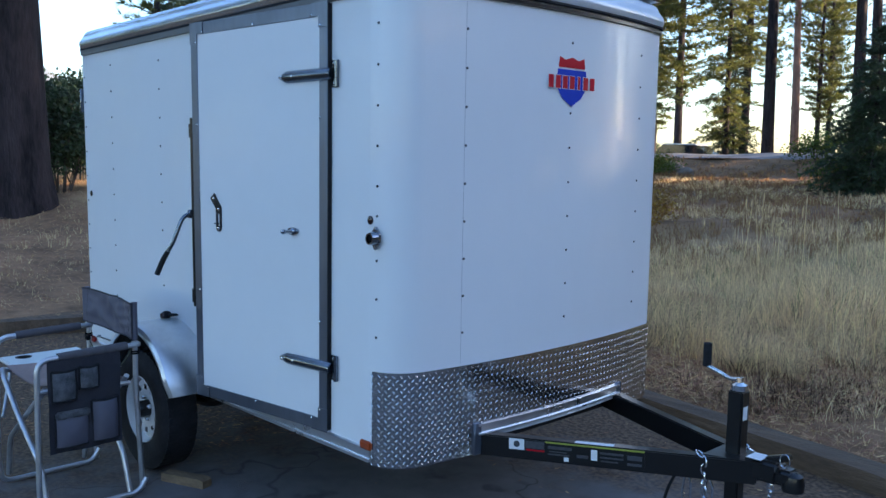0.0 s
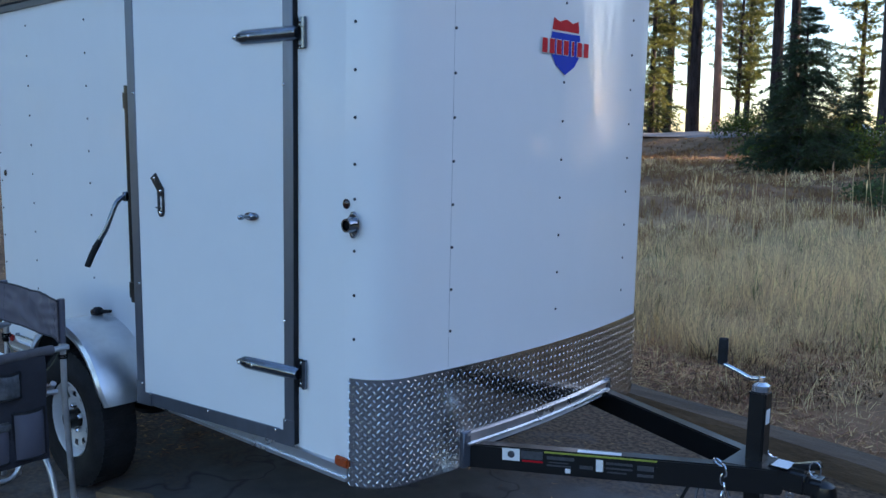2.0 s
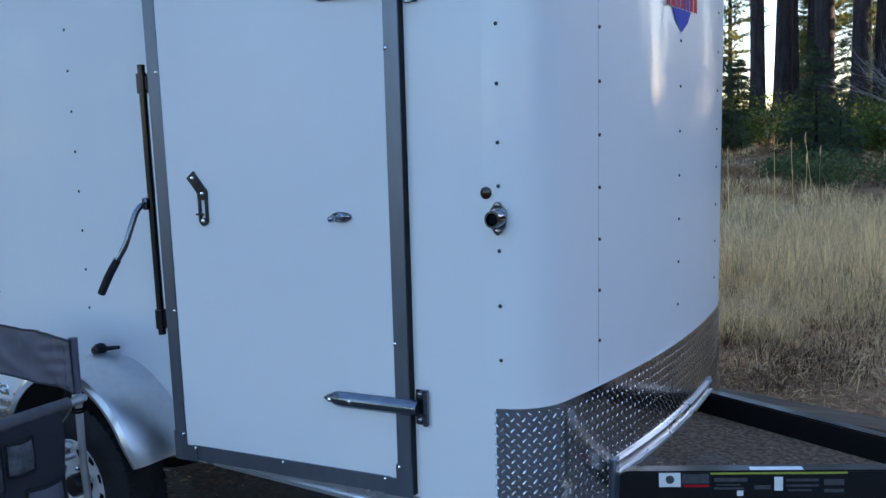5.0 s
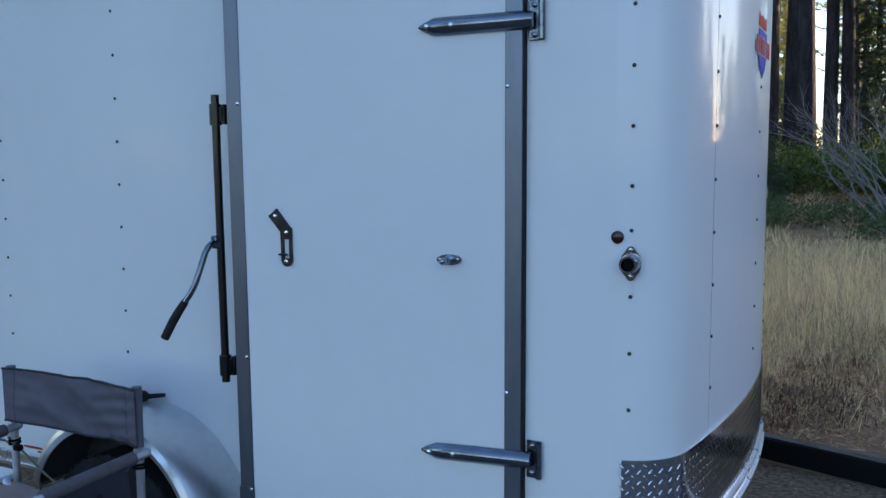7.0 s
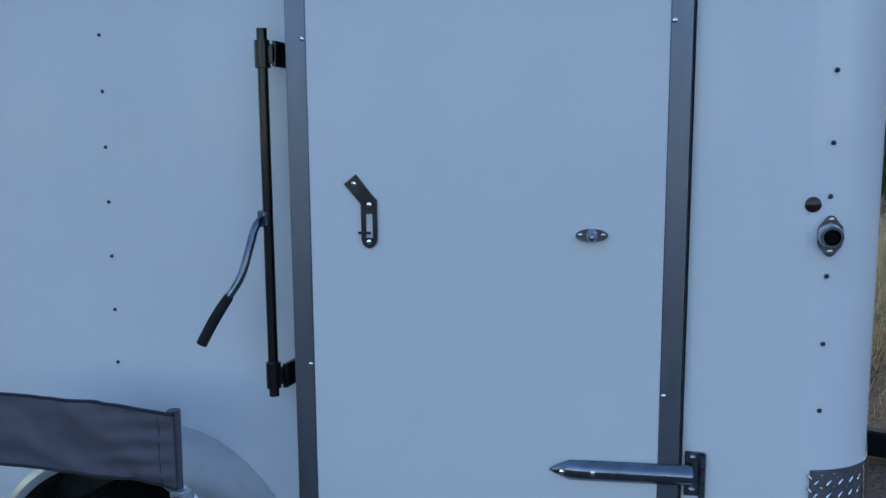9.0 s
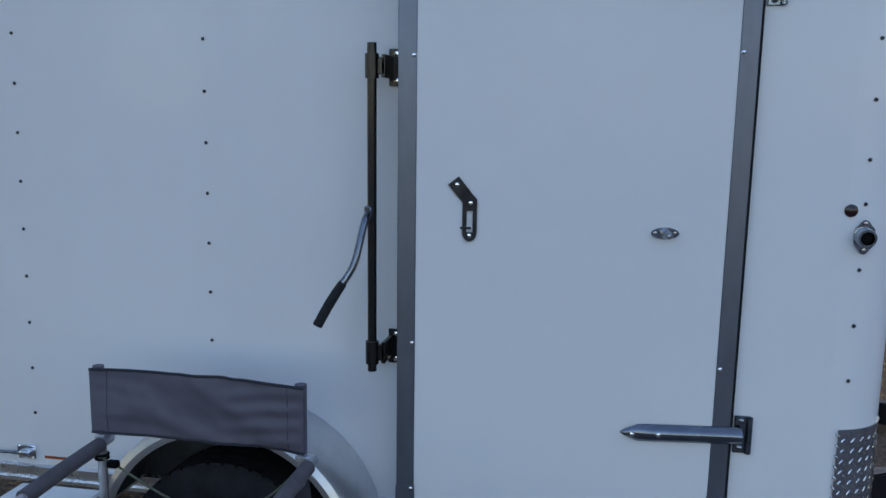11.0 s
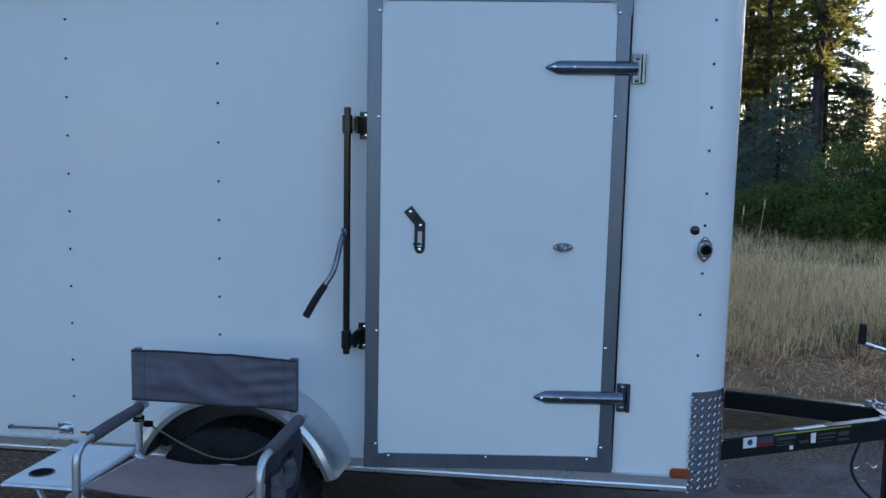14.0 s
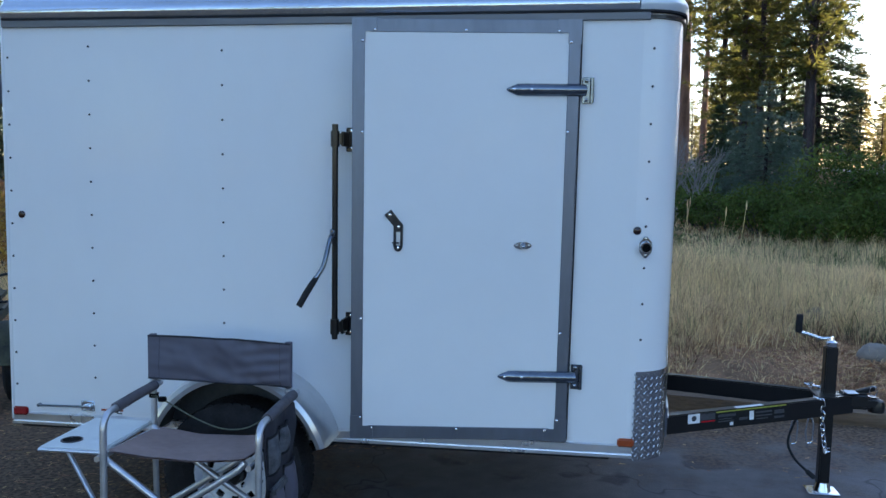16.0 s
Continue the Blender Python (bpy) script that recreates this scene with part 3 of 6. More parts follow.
def nose_x(y):
    a0 = radians(9.5)
    j = NOSE[10]
    big = (W / 2 - j[1]) / math.sin(a0)
    cx = j[0] - big * math.cos(a0)
    return cx + math.sqrt(big * big - (y - W / 2) ** 2)


for y in (0.318, 0.905, 1.470):
    rivet_row([(nose_x(y), y, 0.912 + 0.146 * k, 1, (y - W / 2) / 4) for k in range(9) if not (y == 0.905 and k in (7,))])

g = Geo().box((nose_x(0.312) - 0.002, 0.3117, 0.785), (nose_x(0.312) + 0.0004, 0.3123, 2.195))
part("panel_seam", g, M_TRIM, trailer, "fine joint between two front skin sheets", smooth=0)

# stone guard of diamond plate: skin, then treads
g = Geo()
mid = [p for p in NOSE if 0.40 <= p[1] <= W - 0.40]
low_a = [(2.751, 0, 0, -1)] + [p for p in NOSE if p[0] > 2.751 and p[1] < 0.40]
for path, z in ((low_a + [mid[0]], 0.405), (mid, 0.520), ([mid[-1]] + [(x, W - y, nx, -ny) for x, y, nx, ny in reversed(low_a)], 0.405)):
    g.sweep(path, [(0.001, z), (0.004, z), (0.004, 0.779), (0.001, 0.779)])
guard = part("stone_guard", g, M_PLATE, trailer, "mirror-bright diamond plate stone guard")


def treads():
    """Raised bars: rows of one slant alternate with rows of the other, half a step along."""
    path = low_a + mid + [(x, W - y, nx, -ny) for x, y, nx, ny in reversed(low_a)]
    row = 0.0146
    verts, faces = [], []
    for i, (x, y, nx, ny, s) in enumerate(along(path, row)):
        low = 0.405 if (y < mid[0][1] or y > mid[-1][1]) else 0.520
        for j in range(25):
            z = 0.413 + row * j
            if (i + j) % 2 or z < low + 0.007 or z > 0.774:
                continue
            a = radians(44) if j % 2 else radians(-44)
            c, sn = math.cos(a), math.sin(a)
            for u, v, o in ((0.0088, 0, 0.0042), (0.0045, 0.0023, 0.0042), (-0.0045, 0.0023, 0.0042), (-0.0088, 0, 0.0042), (-0.0045, -0.0023, 0.0042), (0.0045, -0.0023, 0.0042), (0.0052, 0, 0.0056), (-0.0052, 0, 0.0056)):
                h, k = u * c - v * sn, u * sn + v * c
                verts.append((x - ny * h + nx * o, y + nx * h + ny * o, z + k))
            b = len(verts) - 8
            faces.extend([(b, b + 1, b + 6), (b + 1, b + 2, b + 7, b + 6), (b + 2, b + 3, b + 7), (b + 3, b + 4, b + 7), (b + 4, b + 5, b + 6, b + 7), (b + 5, b, b + 6)])
    me = bpy.data.meshes.new("treads")
    me.from_pydata(verts, [], faces)
    ob = finish("treads", me, M_TREAD, guard, smooth=30)
    tagged(ob, kind="stuff")


treads()
# angle trim over the drawbar
g = Geo().sweep(mid, [(0.003, 0.484), (0.021, 0.484), (0.021, 0.490), (0.010, 0.493), (0.010, 0.517), (0.017, 0.519), (0.017, 0.527), (0.004, 0.528)])
part("guard_trim", g, M_ALU, trailer, "bright curved angle trim over the drawbar")
for y in (mid[0][1], mid[-1][1]):
    g = Geo().box((nose_x(y) - 0.01, y - 0.022, 0.402), (nose_x(y) + 0.013, y + 0.018, 0.535), 0.003)
    part("guard_trim", g, M_TRIM, trailer)

# shield emblem on the front: plain shapes
emblem = Geo(Matrix.Translation((nose_x(0.905) + 0.0012, 0.905, 1.920)) @ pose(0, 0, 0, 90, 0, 90))
S = 0.088
emblem.prism([(-S, 0.065), (-S * 0.92, 0.10), (-S * 0.5, 0.088), (0, 0.100), (S * 0.5, 0.088), (S * 0.92, 0.10), (S, 0.065), (S * 0.98, 0.056), (-S * 0.98, 0.056)], 0, 0.0012)
emb = part("emblem", emblem, M_DECALRED, trailer, "red and blue shield emblem with a band of red bars", smooth=0)
g = Geo(Matrix.Translation((nose_x(0.905) + 0.002, 0.905, 1.920)) @ pose(0, 0, 0, 90, 0, 90))
g.prism([(-S * 1.06, 0.048), (S * 1.06, 0.048), (S * 1.12, 0.012), (S * 1.04, -0.035), (S * 0.7, -0.072), (0, -0.105), (-S * 0.7, -0.072), (-S * 1.04, -0.035), (-S * 1.12, 0.012)], 0, 0.0012)
part("shield", g, M_DECALBLUE, emb, smooth=0)
for k in range(7):
    m = Matrix.Translation((nose_x(0.905) + 0.002, 0.905, 1.920)) @ pose(0, 0, 0, 90, 0, 90)
    u, wd = -0.138 + 0.046 * k, 0.0070 if k == 4 else 0.0158
    part("bar_edge", Geo(m).box((u - wd - 0.0022, -0.0335, 0.0012), (u + wd + 0.0022, 0.0235, 0.0022)), M_PAPER, emb, smooth=0)
    part("bar", Geo(m).box((u - wd, -0.0315, 0.0022), (u + wd, 0.0215, 0.0032)), M_DECALRED, emb, smooth=0)

# side door, standing a little open on its front hinges
HX = 2.478
MD = Matrix.Translation((HX, -0.012, 0)) @ pose(0, 0, 0, 0, 0, 7.0) @ Matrix.Translation((-HX, 0, 0))
door = part("side_door", Geo(MD).box((1.616, -0.004, 0.525), (2.436, 0.028, 2.146), 0.003), M_DOOR, trailer, "white side door standing slightly ajar")
for lo, hi in (((1.573, -0.007, 0.56), (1.622, 0.022, 2.12)), ((2.429, -0.007, 0.56), (2.477, 0.022, 2.12)),
               ((1.645, -0.006, 0.478), (2.405, 0.022, 0.531)), ((1.645, -0.006, 2.140), (2.405, 0.022, 2.193))):
    part("edge_trim", Geo(MD).box(lo, hi, 0.002), M_TRIM, door, "dull grey aluminium edge trim")
for x, sx in ((1.571, 1), (2.479, -1)):
    for z, sz in ((0.476, 1), (2.195, -1)):
        g = Geo(MD)
        poly = [(0, 0), (0.096, 0), (0.096, 0.053), (0.053, 0.053), (0.053, 0.096), (0, 0.096)]
        g.prism([(x + sx * u, z + sz * v) for u, v in poly], 0.0055, 0.0095, Matrix(((1, 0, 0, 0), (0, 0, -1, 0), (0, 1, 0, 0), (0, 0, 0, 1))))
        part("corner_plate", g, M_TRIM, door, smooth=0)
TOY = pose(0, 0, 0, 90)
for x, z in [(1.614, 0.565), (1.662, 0.522), (2.437, 0.565), (2.388, 0.522), (1.614, 2.105), (1.662, 2.148), (2.437, 2.105), (2.388, 2.148),
             (1.614, 0.98), (1.614, 1.74), (2.437, 0.93), (2.437, 1.75), (2.02, 0.522), (2.02, 2.148)]:
    part("screw", Geo(MD).lathe([(0.006, 0), (0.0055, 0.003), (0.003, 0.0045), (0, 0.005)], 10, Matrix.Translation((x, -0.0085, z)) @ TOY), M_CHROME, door)
part("hinge_seal", Geo().box((2.4785, -0.018, 0.485), (2.483, -0.0002, 2.188)), M_RUBBER, trailer, "black rubber seal beside the door")
# strap hinges
for z in (1.917, 0.748):
    g = Geo(MD)
    L, R = 2.186, 2.505
    n = 7
    rows = []
    for u, half, rise in ((L, 0.002, 0.004), (L + 0.012, 0.010, 0.008), (L + 0.045, 0.0235, 0.014), (L + 0.08, 0.0245, 0.019), (R - 0.02, 0.0245, 0.022), (R, 0.022, 0.022)):
        rows.append([g.vert((u, -0.008 - rise * (math.sin(math.pi * j / (n - 1)) ** 0.6 if 0 < j < n - 1 else 0), z - half + 2 * half * j / (n - 1))) for j in range(n)])
    for a, c in zip(rows, rows[1:]):
        for j in range(n - 1):
            g.face((a[j], c[j], c[j + 1], a[j + 1]))
    for a in (rows[0], rows[-1]):
        g.face(a)
    hinge = part("strap_hinge", g, M_ZINC, door, "grey zinc strap hinge with a pointed tip")
for z in (1.917, 0.748):
    g = Geo()
    g.box((2.489, -0.007, z - 0.052), (2.532, -0.0005, z + 0.052), 0.002)
    for k in range(3):
        g.lathe([(0.0085, -0.016), (0.0085, 0.016)], 12, Matrix.Translation((2.527, -0.012, z - 0.034 + 0.034 * k)))
    for dz in (-0.038, 0.038):
        g.lathe([(0.0085, 0), (0.008, 0.004), (0.004, 0.006), (0, 0.0065)], 10, Matrix.Translation((2.506, -0.007, z + dz)) @ TOY)
    part("hinge_butt", g, M_ZINC, trailer, "bolted zinc hinge leaf")
for z in (1.917, 0.748):
    for x in (2.215, 2.285):
        g = Geo(MD).lathe([(0.007, 0), (0.0065, 0.004), (0.003, 0.0055), (0, 0.006)], 10, Matrix.Translation((x, -0.0225, z)) @ TOY)
        part("bolt", g, M_CHROME, door)
# hasp
MY = Matrix(((1, 0, 0, 0), (0, 0, -1, 0), (0, 1, 0, 0), (0, 0, 0, 1)))
g = Geo(MD)
hx, hz = 1.764, 1.318
half = 0.019
for seg in (((-half, -0.035), (-0.008, 0.022)), ((0.008, -0.035), (half, 0.022))):
    g.box((hx + seg[0][0], -0.010, hz + seg[0][1]), (hx + seg[1][0], -0.004, hz + seg[1][1]), 0.001)
arc = [(hx + half * math.cos(a), hz - 0.035 - 0.022 * math.sin(a) * 1.1) for a in [math.pi * k / 10 for k in range(11)]]
g.prism(arc[::-1], 0.004, 0.010, MY)
g.prism([(hx - half, hz + 0.0215), (hx + half, hz + 0.0215), (hx + half, hz + 0.052), (hx + 0.006, hz + 0.066), (hx - 0.030, hz + 0.112), (hx - 0.058, hz + 0.090), (hx - half, hz + 0.043)], 0.004, 0.010, MY)
g.box((hx - half - 0.006, -0.016, hz - 0.026), (hx + 0.004, -0.009, hz - 0.020), 0.001)
hasp = part("hasp", g, M_GUN, door, "dark zinc hasp plate with a raised finger")
for x, z in ((hx, hz - 0.044), (hx + 0.002, hz + 0.042), (hx - 0.034, hz + 0.090)):
    g = Geo(MD).lathe([(0.0075, 0), (0.006, 0.004), (0, 0.006)], 10, Matrix.Translation((x, -0.010, z)) @ TOY)
    part("bolt", g, M_CHROME, door)
# hold-back stud on the door and socket on the wall
kx, kz = 2.272, 1.290
g = Geo(MD)
g.prism([(kx + 0.036 * math.cos(a), kz + 0.015 * math.sin(a)) for a in [6.28319 * k / 20 for k in range(20)]], 0.004, 0.010, MY)
g.lathe([(0.013, 0.004), (0.013, 0.014), (0.0075, 0.020), (0.0075, 0.050), (0.0105, 0.054), (0.0085, 0.066), (0.004, 0.070), (0, 0.071)], 14, Matrix.Translation((kx, 0, kz)) @ TOY)
for dx in (-0.025, 0.025):
    g.lathe([(0.006, 0.010), (0.005, 0.013), (0, 0.014)], 8, Matrix.Translation((kx + dx, 0, kz)) @ TOY)
part("door_stud", g, M_STUD, door, "bright oval door stud")
g = Geo()
sx, sz = 2.767, 1.292
g.prism([(sx + (0.026 if abs(math.sin(a)) < 0.7 else 0.020) * math.cos(a), sz + 0.044 * math.sin(a)) for a in [6.28319 * k / 24 for k in range(24)]], 0.0, 0.007, MY)
g.lathe([(0.026, 0.005), (0.024, 0.030), (0.0225, 0.036), (0.017, 0.036), (0.016, 0.010), (0, 0.010)], 20, Matrix.Translation((sx, 0, sz)) @ TOY)
for dz in (-0.034, 0.034):
    g.lathe([(0.007, 0.007), (0.006, 0.011), (0, 0.012)], 10, Matrix.Translation((sx, 0, sz + dz)) @ TOY)
sock = part("door_socket", g, M_STUD, trailer, "bright zinc door hold-back socket")
part("rubber_insert", Geo().lathe([(0.0165, 0.012), (0.013, 0.030), (0, 0.030)], 16, Matrix.Translation((sx, 0, sz)) @ TOY), M_GAP, sock)
# bar lock on the wall beside the door
bx, by = 1.499, -0.085
g = Geo().tube([(bx, by, 0.882), (bx, by, 1.775)], 0.0125, 14)
bar = part("lock_bar", g, M_BLACK, trailer, "black steel lock bar with a hanging handle")
for z in (0.935, 1.715):
    g = Geo().tube([(bx, by, z - 0.032), (bx, by, z + 0.032)], 0.0185, 14)
    g.box((bx, by - 0.004, z - 0.022), (1.535, by + 0.010, z + 0.022), 0.002)
    g.box((1.525, by - 0.004, z - 0.030), (1.537, -0.004, z + 0.030), 0.002)
    g.box((1.525, -0.007, z - 0.050), (1.580, -0.0005, z + 0.050), 0.002)
    part("bar_bracket", g, M_BLACK, bar)
    for dz in (-0.036, 0.036):
        g = Geo().lathe([(0.008, 0), (0.007, 0.005), (0, 0.007)], 10, Matrix.Translation((1.548, -0.007, z + dz)) @ TOY)
        part("bolt", g, M_CHROME, bar)
g = Geo().tube(rounded([(bx - 0.003, by - 0.010, 1.332), (1.495, -0.142, 1.312), (1.486, -0.170, 1.240), (1.476, -0.185, 1.190), (1.445, -0.203, 1.140)], 0.03), 0.0098, 10)
g.box((bx - 0.015, by - 0.030, 1.305), (bx + 0.006, by + 0.004, 1.345), 0.004)
part("lock_handle", g, M_ZINC, bar, "grey bent lock handle")
g = Geo().tube([(1.452, -0.200, 1.150), (1.434, -0.208, 1.122), (1.416, -0.217, 1.09), (1.389, -0.227, 1.038)], [0.012, 0.0132, 0.0135, 0.0132], 10)
part("handle_grip", g, M_RUBBER, bar, "black rubber grip")

# marker lamps, reflectors, pin rod, small sticker
def lens(x, z, name, material, half_w=0.0, half_h=0.0, r=0.0):
    g = Geo()
    if r:
        g.lathe([(r, 0), (r, 0.003), (r * 0.7, 0.006), (0, 0.008)], 18, Matrix.Translation((x, 0, z)) @ TOY)
    else:
        g.box((x - half_w, -0.016, z - half_h), (x + half_w, 0.0, z + half_h), 0.006, seg=2)
    part(name, g, material, trailer)


lens(2.731, 1.358, "marker_lamp", M_DARKLENS, r=0.0165)
lens(0.034, 1.374, "marker_lamp", M_DARKLENS, r=0.0165)
lens(2.722, 0.482, "side_marker", M_AMBER, 0.034, 0.018)
lens(0.006, 0.478, "rear_marker", M_RED, 0.036, 0.020)
g = Geo().tube([(0.098, -0.018, 0.510), (0.318, -0.018, 0.514)], 0.005, 8)
g.tube([(0.098, -0.018, 0.510), (0.098, -0.001, 0.510)], 0.008, 8)
rod = part("ramp_pin_rod", g, M_ZINC, trailer, "thin zinc rod")
g = Geo().box((0.300, -0.006, 0.490), (0.365, -0.0005, 0.538), 0.004)
g.box((0.315, -0.024, 0.503), (0.352, -0.005, 0.522), 0.004)
for dx in (0.31, 0.355):
    for dz in (0.496, 0.531):
        g.lathe([(0.005, 0), (0, 0.004)], 8, Matrix.Translation((dx, -0.006, dz)) @ TOY)
part("rod_bracket", g, M_CHROME, rod)
g = Geo().box((0.395, -0.0016, 0.482), (0.50, -0.0004, 0.506))
stk = part("warning_sticker", g, M_PAPER, trailer, smooth=0)
part("sticker_band", Geo().box((0.395, -0.0026, 0.496), (0.50, -0.0016, 0.505)), M_AMBER, stk, smooth=0)
part("sticker_text", Geo().box((0.47, -0.0026, 0.484), (0.495, -0.0016, 0.490)), M_INK, stk, smooth=0)

# fender, wheel, axle
CX, CZ, FR = 1.11, 0.358, 0.400
g = Geo()
arcs = []
for k in range(33):
    a = radians(14 + 152 * k / 32)
    end = min(1.0, min(k, 32 - k) / 2.5)
    lip = 0.222 + 0.018 * end
    prof = [(FR, -0.001), (FR + 0.004, -0.02), (FR + 0.004, -lip + 0.035), (FR - 0.004, -lip + 0.010), (FR - 0.022, -lip), (FR - 0.040, -lip + 0.004), (FR - 0.040, -lip + 0.009), (FR - 0.022, -lip + 0.008), (FR - 0.010, -lip + 0.020), (FR - 0.004, -lip + 0.04), (FR - 0.004, -0.001)]
    arcs.append([g.vert((CX + r * math.cos(a), y, CZ + r * math.sin(a))) for r, y in prof])
for a, c in zip(arcs, arcs[1:]):
    for k in range(len(a)):
        g.face((a[k], c[k], c[(k + 1) % len(a)], a[(k + 1) % len(a)]))
g.face(arcs[0])
g.face(arcs[-1][::-1])
part("fender", g, M_FENDER, trailer, "round bright aluminium wheel fender")
# added sheet under the fender and over the wall, coloured as their shade
arc = [(CX + (FR - 0.006) * math.cos(radians(a)), CZ + (FR - 0.006) * math.sin(radians(a))) for a in range(16, 165, 4)]
g = Geo()
rows = [[g.vert((x, y, z)) for y in (-0.003, -0.195)] for x, z in arc]
for a, c in zip(rows, rows[1:]):
    g.face((a[0], c[0], c[1], a[1]))
g.face([g.vert((x, -0.0025, z)) for x, z in arc])
part("wheel_well", g, M_WELL_SHADE, trailer, "dark sheet in the wheel well, painted as shade")
g = Geo()
g.lathe([(0.016, -0.012), (0.022, 0), (0.022, 0.02), (0.012, 0.03)], 14, Matrix.Translation((1.075, -0.03, 0.775)) @ TOY)
g.tube([(1.09, -0.03, 0.776), (1.165, -0.022, 0.787)], [0.009, 0.007], 10)
fl = part("fender_lamp", g, M_RUBBER, trailer, "small black lamp with an amber lens")
part("lamp_lens", Geo().lathe([(0.017, 0.028), (0.014, 0.036), (0, 0.040)], 14, Matrix.Translation((1.075, -0.03, 0.775)) @ TOY), M_DARKLENS, fl)

WX, WZ = 1.09, 0.308
for side, y0, sgn in (("near", -0.115, -1), ("far", W + 0.115, 1)):
    MW = Matrix.Translation((WX, y0, WZ)) @ pose(0, 0, 0, 90 if sgn < 0 else -90)
    wheel = thing("wheel", (WX, y0, WZ), "", "")
    for key in list(wheel.keys()):
        del wheel[key]
    wheel.parent = trailer
    wheel.location = Vector((WX, y0, WZ)) - trailer.location
    g = Geo()
    g.lathe([(0.168, -0.075), (0.178, -0.086), (0.235, -0.096), (0.280, -0.090), (0.302, -0.074), (0.308, -0.045), (0.308, 0.045), (0.302, 0.074), (0.280, 0.090), (0.235, 0.096), (0.178, 0.086), (0.168, 0.075), (0.160, 0.0), (0.168, -0.075)], 48, MW)
    tyre = part("tyre", g, M_RUBBER, wheel, "black trailer tyre with tread blocks")
    g = Geo()
    for k in range(46):
        for w0, w1, off in ((-0.074, -0.027, 0), (-0.020, 0.020, 0.5), (0.027, 0.074, 0)):
            a = 6.28319 * (k + off) / 46
            m = MW @ pose(0, 0, 0, 0, 0, math.degrees(a)) @ Matrix.Translation((0.3055, 0, 0))
            g.box((-0.004, -0.0150, w0), (0.003, 0.0150, w1), 0.0, m)
    part("tread", g, M_RUBBER, tyre, smooth=0)
    g = Geo()
    g.lathe([(0.171, 0.078), (0.168, 0.084), (0.162, 0.078), (0.154, 0.062), (0.148, 0.026), (0.148, -0.07)], 40, MW)
    rim = part("rim", g, M_RIM, wheel, "white steel rim with oblong openings")
    g = Geo()
    g.lathe([(0.150, 0.046), (0.134, 0.054), (0.126, 0.055)], 40, MW)
    g.lathe([(0.100, 0.052), (0.080, 0.045), (0.048, 0.045), (0.046, 0.032)], 40, MW)
    for k in range(10):
        rows = [[g.vert(MW @ Vector((r * math.cos(6.28319 * k / 10 + da), r * math.sin(6.28319 * k / 10 + da), h))) for da in (-0.17, -0.06, 0.06, 0.17)] for r, h in ((0.098, 0.0515), (0.113, 0.055), (0.129, 0.0545))]
        for a, c in zip(rows, rows[1:]):
            for j in range(3):
                g.face((a[j], a[j + 1], c[j + 1], c[j]))
    part("disc", g, M_RIM, rim)
    g = Geo().lathe([(0.042, 0.03), (0.042, 0.085), (0.036, 0.098), (0, 0.10)], 20, MW)
    part("hub_cap", g, M_BLACK, rim)
    for k in range(5):
        a = 6.28319 * (k + 0.3) / 5
        g = Geo().lathe([(0.011, 0.05), (0.011, 0.066), (0.006, 0.074), (0, 0.075)], 6, MW @ Matrix.Translation((0.060 * math.cos(a), 0.060 * math.sin(a), 0)))
        part("lug_nut", g, M_CHROME, rim)
    part("brake_drum", Geo().lathe([(0.12, -0.08), (0.13, -0.05), (0.13, 0.015), (0, 0.02)], 28, MW), M_BLACK, wheel)
for y in (0.02, W - 0.07):
    part("chassis_rail", Geo().box((REAR + 0.02, y, 0.398), (2.66, y + 0.05, 0.438), 0.003), M_BLACK, trailer, "black steel chassis rail")
for x, y in ((0.0, 0.071), (0.6, 0.071), (1.7, 0.071), (2.3, 0.071), (2.78, 0.36)):
    part("cross_member", Geo().box((x, y, 0.385), (x + 0.045, W - y, 0.436), 0.003), M_BLACK, trailer)
part("axle", Geo().tube([(WX, -0.02, WZ), (WX, W + 0.02, WZ)], 0.03, 12), M_BLACK, trailer)
for y in (0.12, W - 0.12):
    g = Geo().tube(rounded([(0.78, y, 0.385), (1.0, y, 0.30), (1.22, y, 0.30), (1.45, y, 0.385)], 0.1), 0.022, 6)
    part("leaf_spring", g, M_BLACK, trailer)

# drawbar
def rail(name, y0, y1):
    a, c = Vector((2.877, y0, 0.438)), Vector((3.872, y1, 0.470))
    d = (c - a).normalized()
    m = Matrix.Translation(a) @ d.to_track_quat("X", "Z").to_matrix().to_4x4()
    L = (c - a).length
    part(name, Geo(m).box((-0.05, -0.026, -0.044), (L, 0.026, 0.044), 0.005, seg=2), M_BLACK, trailer, "black painted drawbar rail")
    return m


RM = rail("drawbar_rail", 0.425, 0.885)
rail("drawbar_rail", 2 * YC - 0.425, 2 * YC - 0.885)


def on_rail(u0, u1, v0, v1, name, material, parent, lift=0.0):
    g = Geo(RM).box((u0, -0.0272 - lift, v0), (u1, -0.026 - lift, v1))
    return part(name, g, material, parent, smooth=0)


